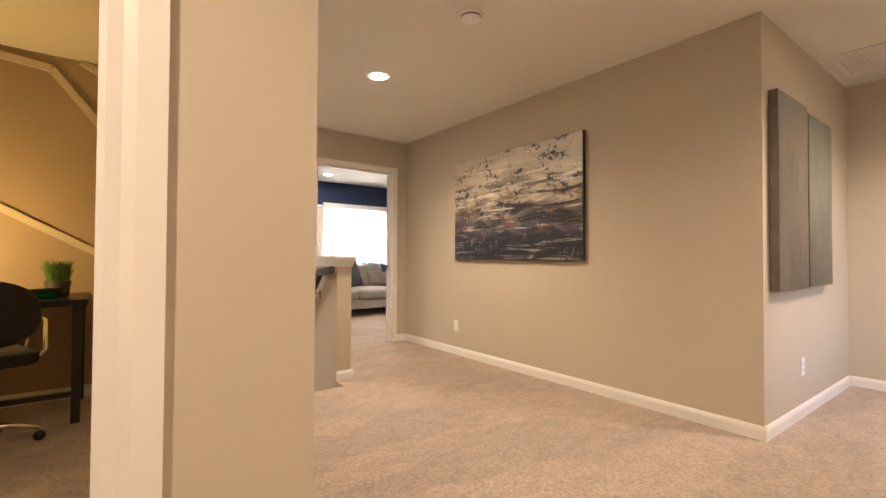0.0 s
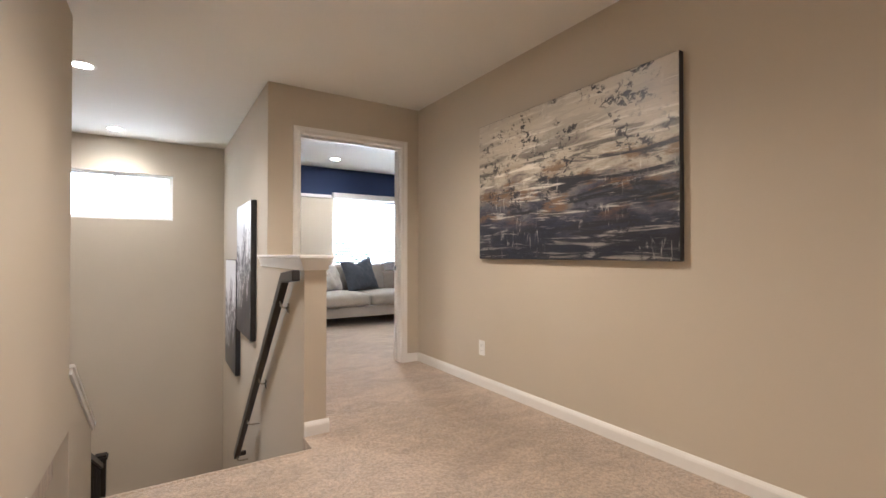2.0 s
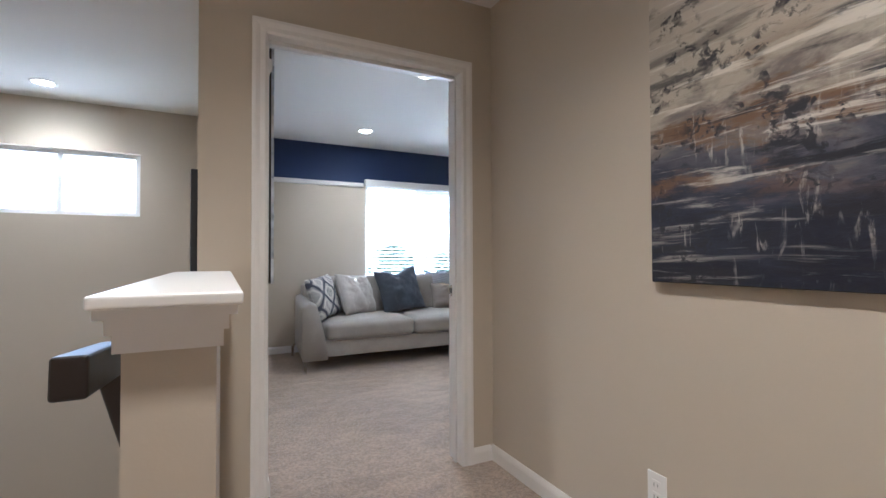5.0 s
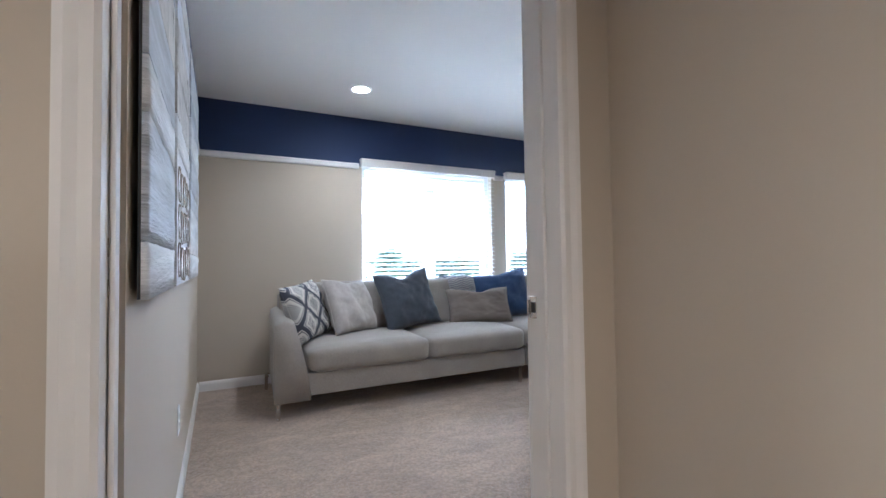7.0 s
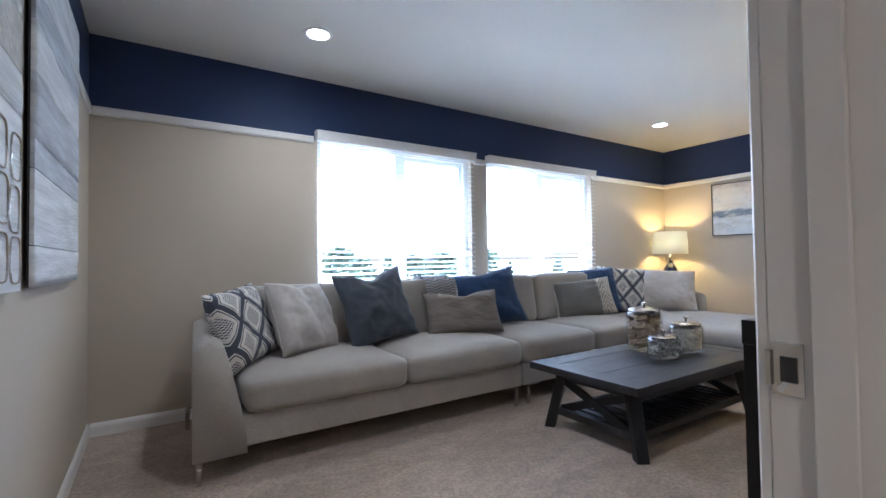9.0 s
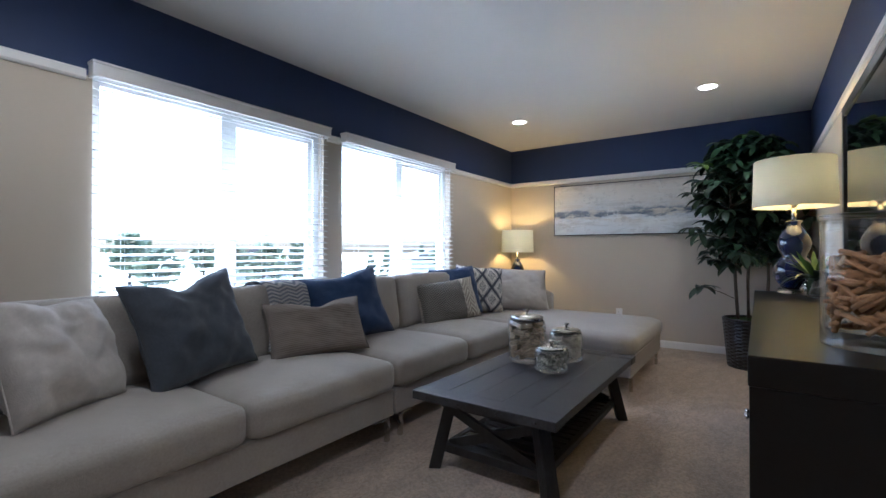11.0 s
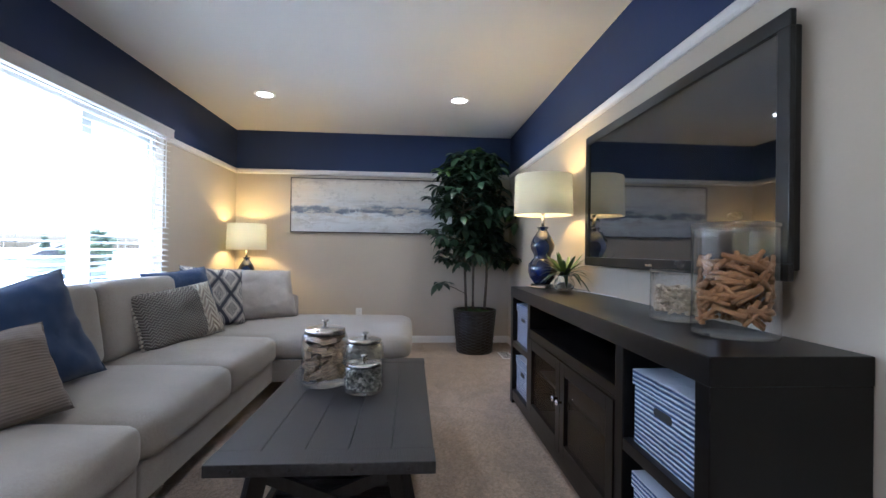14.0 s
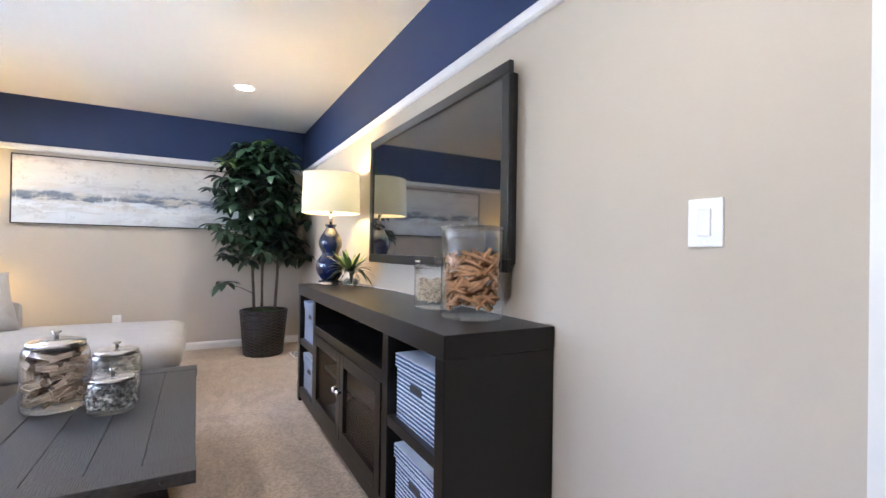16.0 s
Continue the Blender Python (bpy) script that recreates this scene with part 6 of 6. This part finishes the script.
BJ, SJ = (1.015, 0.285), (1.33, 0.265)
clear_jar(*BJ, 0.120, 0.330, "tall clear glass jar of cinnamon sticks on the console")
pile("cinnamon_sticks", *BJ, CZ + 0.019, 0.110, 0.232, 165, (0.085, 0.0150, 0.0150), STICKS, "short brown cinnamon sticks heaped in a clear jar", "cinnamon sticks", "stick", 4, jitter=0.9)
clear_jar(*SJ, 0.105, 0.175, "short clear glass jar of pale nuts on the console")
pile("nuts", *SJ, CZ + 0.019, 0.097, 0.118, 380, (0.026, 0.020, 0.014), NUTS, "pale nuts heaped in a clear jar", "nuts", "nut", 5, stuff=True)

# ---- small succulent in a glass vase ----
sp = thing("succulent", 2.55, 0.29, CZ + 0.0012, "spiky green succulent in a round glass vase of pebbles", "plant")
part("vase", lathe([(0, 0), (0.040, 0), (0.060, 0.018), (0.068, 0.045), (0.058, 0.074), (0.042, 0.090), (0.048, 0.100), (0.045, 0.100), (0.038, 0.090), (0.054, 0.073), (0.064, 0.045), (0.056, 0.02), (0.032, 0.006), (0, 0.006)], 36), GLASS, sp, smooth=True)
rr = random.Random(9)
bm = bmesh.new()
for k in range(130):
    a, q = rr.uniform(0, 6.283), 0.048 * math.sqrt(rr.random())
    bmesh.ops.create_icosphere(bm, subdivisions=1, radius=rr.uniform(0.004, 0.008), matrix=Matrix.Translation((q * math.cos(a), q * math.sin(a), rr.uniform(0.014, 0.055))))
tagged(part("pebbles", bm, PEBBLE, sp), kind="stuff")


def blade(length, width, curl, n=7, lift=0.6):
    """A pointed leaf rising from the origin along +x, arched and folded along its midrib."""
    bm = bmesh.new()
    left, mid_, right = [], [], []
    for i in range(n + 1):
        f = i / n
        x = length * f * (1 - 0.12 * f)
        z = length * (lift * f - curl * f * f)
        w = width * math.sin(math.pi * min(f * 0.92 + 0.08, 1)) ** 0.75
        mid_.append(bm.verts.new((x, 0, z)))
        left.append(bm.verts.new((x, w, z + w * 0.28)))
        right.append(bm.verts.new((x, -w, z + w * 0.28)))
    for i in range(n):
        bm.faces.new((mid_[i], mid_[i + 1], left[i + 1], left[i]))
        bm.faces.new((mid_[i], right[i], right[i + 1], mid_[i + 1]))
    return bm


for k in range(34):
    f = k / 34
    ob = part("leaf", blade(0.145 + 0.07 * f, 0.014, 0.15 + 0.75 * f, 6, 1.3 - 0.9 * f), LEAF_NEW if f < 0.45 else LEAF, sp, smooth=True)
    ob.matrix_basis = pose(0, 0, 0.088, 0, 0, k * 137.5)

# ---- tall potted plant ----
pl = thing("potted_tree", 4.49, 0.60, 0, "tall leafy artificial tree in a dark wicker basket", "plant")
bm = bmesh.new()
N, M = 72, 56
rings = []
for j in range(M + 1):
    f = j / M
    z = 0.44 * f
    r = 0.185 + 0.04 * f
    rings.append([bm.verts.new(((r + (0.009 if (i // 3 + j // 2) % 2 else -0.004) * (0.3 + 0.7 * (j % 2))) * math.cos(2 * math.pi * i / N), (r + (0.009 if (i // 3 + j // 2) % 2 else -0.004) * (0.3 + 0.7 * (j % 2))) * math.sin(2 * math.pi * i / N), z)) for i in range(N)])
for a, c in zip(rings, rings[1:]):
    for i in range(N):
        bm.faces.new((a[i], a[(i + 1) % N], c[(i + 1) % N], c[i]))
bm.faces.new(rings[0][::-1])
part("basket", bm, WICKER, pl)
part("basket_rim", sweep([(0.222 * math.cos(k * math.pi / 20), 0.222 * math.sin(k * math.pi / 20), 0.445) for k in range(41)], 0.013, 8), WICKER, pl, smooth=True)
bm = bmesh.new()
res = lathe([(0, 0.455), (0.08, 0.452), (0.16, 0.442), (0.207, 0.425), (0.207, 0.40)], 40)
for v in res.verts:
    v.co += Vector((rr.uniform(-1, 1), rr.uniform(-1, 1), rr.uniform(-1, 1))) * 0.008
part("moss", res, MOSS, pl)
bm.free()
stems = []
for k, (bx, by, tx, ty, hh) in enumerate(((0.0, 0.02, 0.02, 0.0, 2.02), (-0.06, 0.10, -0.10, 0.16, 1.80), (0.04, -0.11, 0.05, -0.15, 1.72))):
    pts = [(bx, by, 0.43), (bx * 1.3, by * 1.2, 0.8), ((bx + tx) / 2 + 0.02, (by + ty) / 2, 1.2), (tx, ty, hh - 0.2), (tx, ty, hh)]
    part("trunk", sweep(pts, 0.016, 9, taper=0.45), BARK, pl, smooth=True)
    stems.append([Vector(p) for p in pts])
rr = random.Random(21)
clusters = []
for k in range(225):
    zz = 0.93 + 1.20 * ((k * 0.618) % 1.0)
    s = stems[0] if zz > 1.7 else stems[rr.randrange(3)]
    seg = max(q for q in range(4) if s[q].z <= zz or q == 0)
    p0 = s[seg].lerp(s[seg + 1], min(1, max(0, (zz - s[seg].z) / (s[seg + 1].z - s[seg].z))))
    a = rr.uniform(0, 6.283)
    reach = rr.uniform(0.10, 0.38) * (1.0 if p0.z < 1.9 else 0.7)
    tip = p0 + Vector((reach * math.cos(a) * 0.9, reach * math.sin(a) * 1.1 + 0.02, rr.uniform(0.0, 0.12)))
    tip.x = min(tip.x, 0.34)
    tip.y = max(tip.y, -0.44)
    clusters.append((p0, tip, a))
clusters.append((Vector((0.0, 0.02, 1.98)), Vector((-0.02, 0.02, 2.17)), 2.0))
clusters.append((Vector((-0.03, 0.10, 0.62)), Vector((-0.16, 0.38, 0.74)), 2.2))
clusters.append((Vector((-0.1, 0.16, 1.72)), Vector((-0.2, 0.38, 1.90)), 2.0))
rest, count = bmesh.new(), 0
lm = blade(0.185, 0.032, 0.42, 6, 0.22)
leaf_a = part("leaf", lm, LEAF, pl, smooth=True)
leaf_a.matrix_basis = pose(0, 0, 1.9)
lm2 = blade(0.19, 0.034, 0.38, 6, 0.35)
leaf_b = part("leaf", lm2, LEAF_NEW, pl, smooth=True)
leaf_b.matrix_basis = pose(0, 0, 2.12)
for ci, (p0, tip, a) in enumerate(clusters):
    part("branch", sweep([p0, p0.lerp(tip, 0.5) + Vector((0, 0, 0.015)), tip], 0.004, 6), BARK, pl)
    young = ci in (225, 227, 12, 37) or (tip.z > 1.75 and rr.random() < 0.06)
    nl = 7
    for q in range(nl):
        az = math.degrees(a) + q * 360 / nl + rr.uniform(-12, 12)
        m = pose(tip.x, tip.y, tip.z, 0, 0, az) @ pose(0, 0, 0, rr.uniform(-20, 20), rr.uniform(-10, 38), 0) @ Matrix.Diagonal((*([rr.uniform(0.75, 1.12)] * 3), 1))
        end = m @ Vector((0.18, 0, 0))
        if end.x > 0.44 or end.y < -0.56:
            continue
        if count < 296 or ci >= 225:
            ob = new("leaf", (leaf_b if young else leaf_a).data)
            ob.parent = pl
            ob.matrix_basis = m
            count += 1
        else:
            src = leaf_a.data
            vs = [rest.verts.new(m @ v.co) for v in src.vertices]
            for f in src.polygons:
                rest.faces.new([vs[i] for i in f.vertices])
tagged(part("foliage", rest, LEAF, pl, smooth=True), kind="stuff")
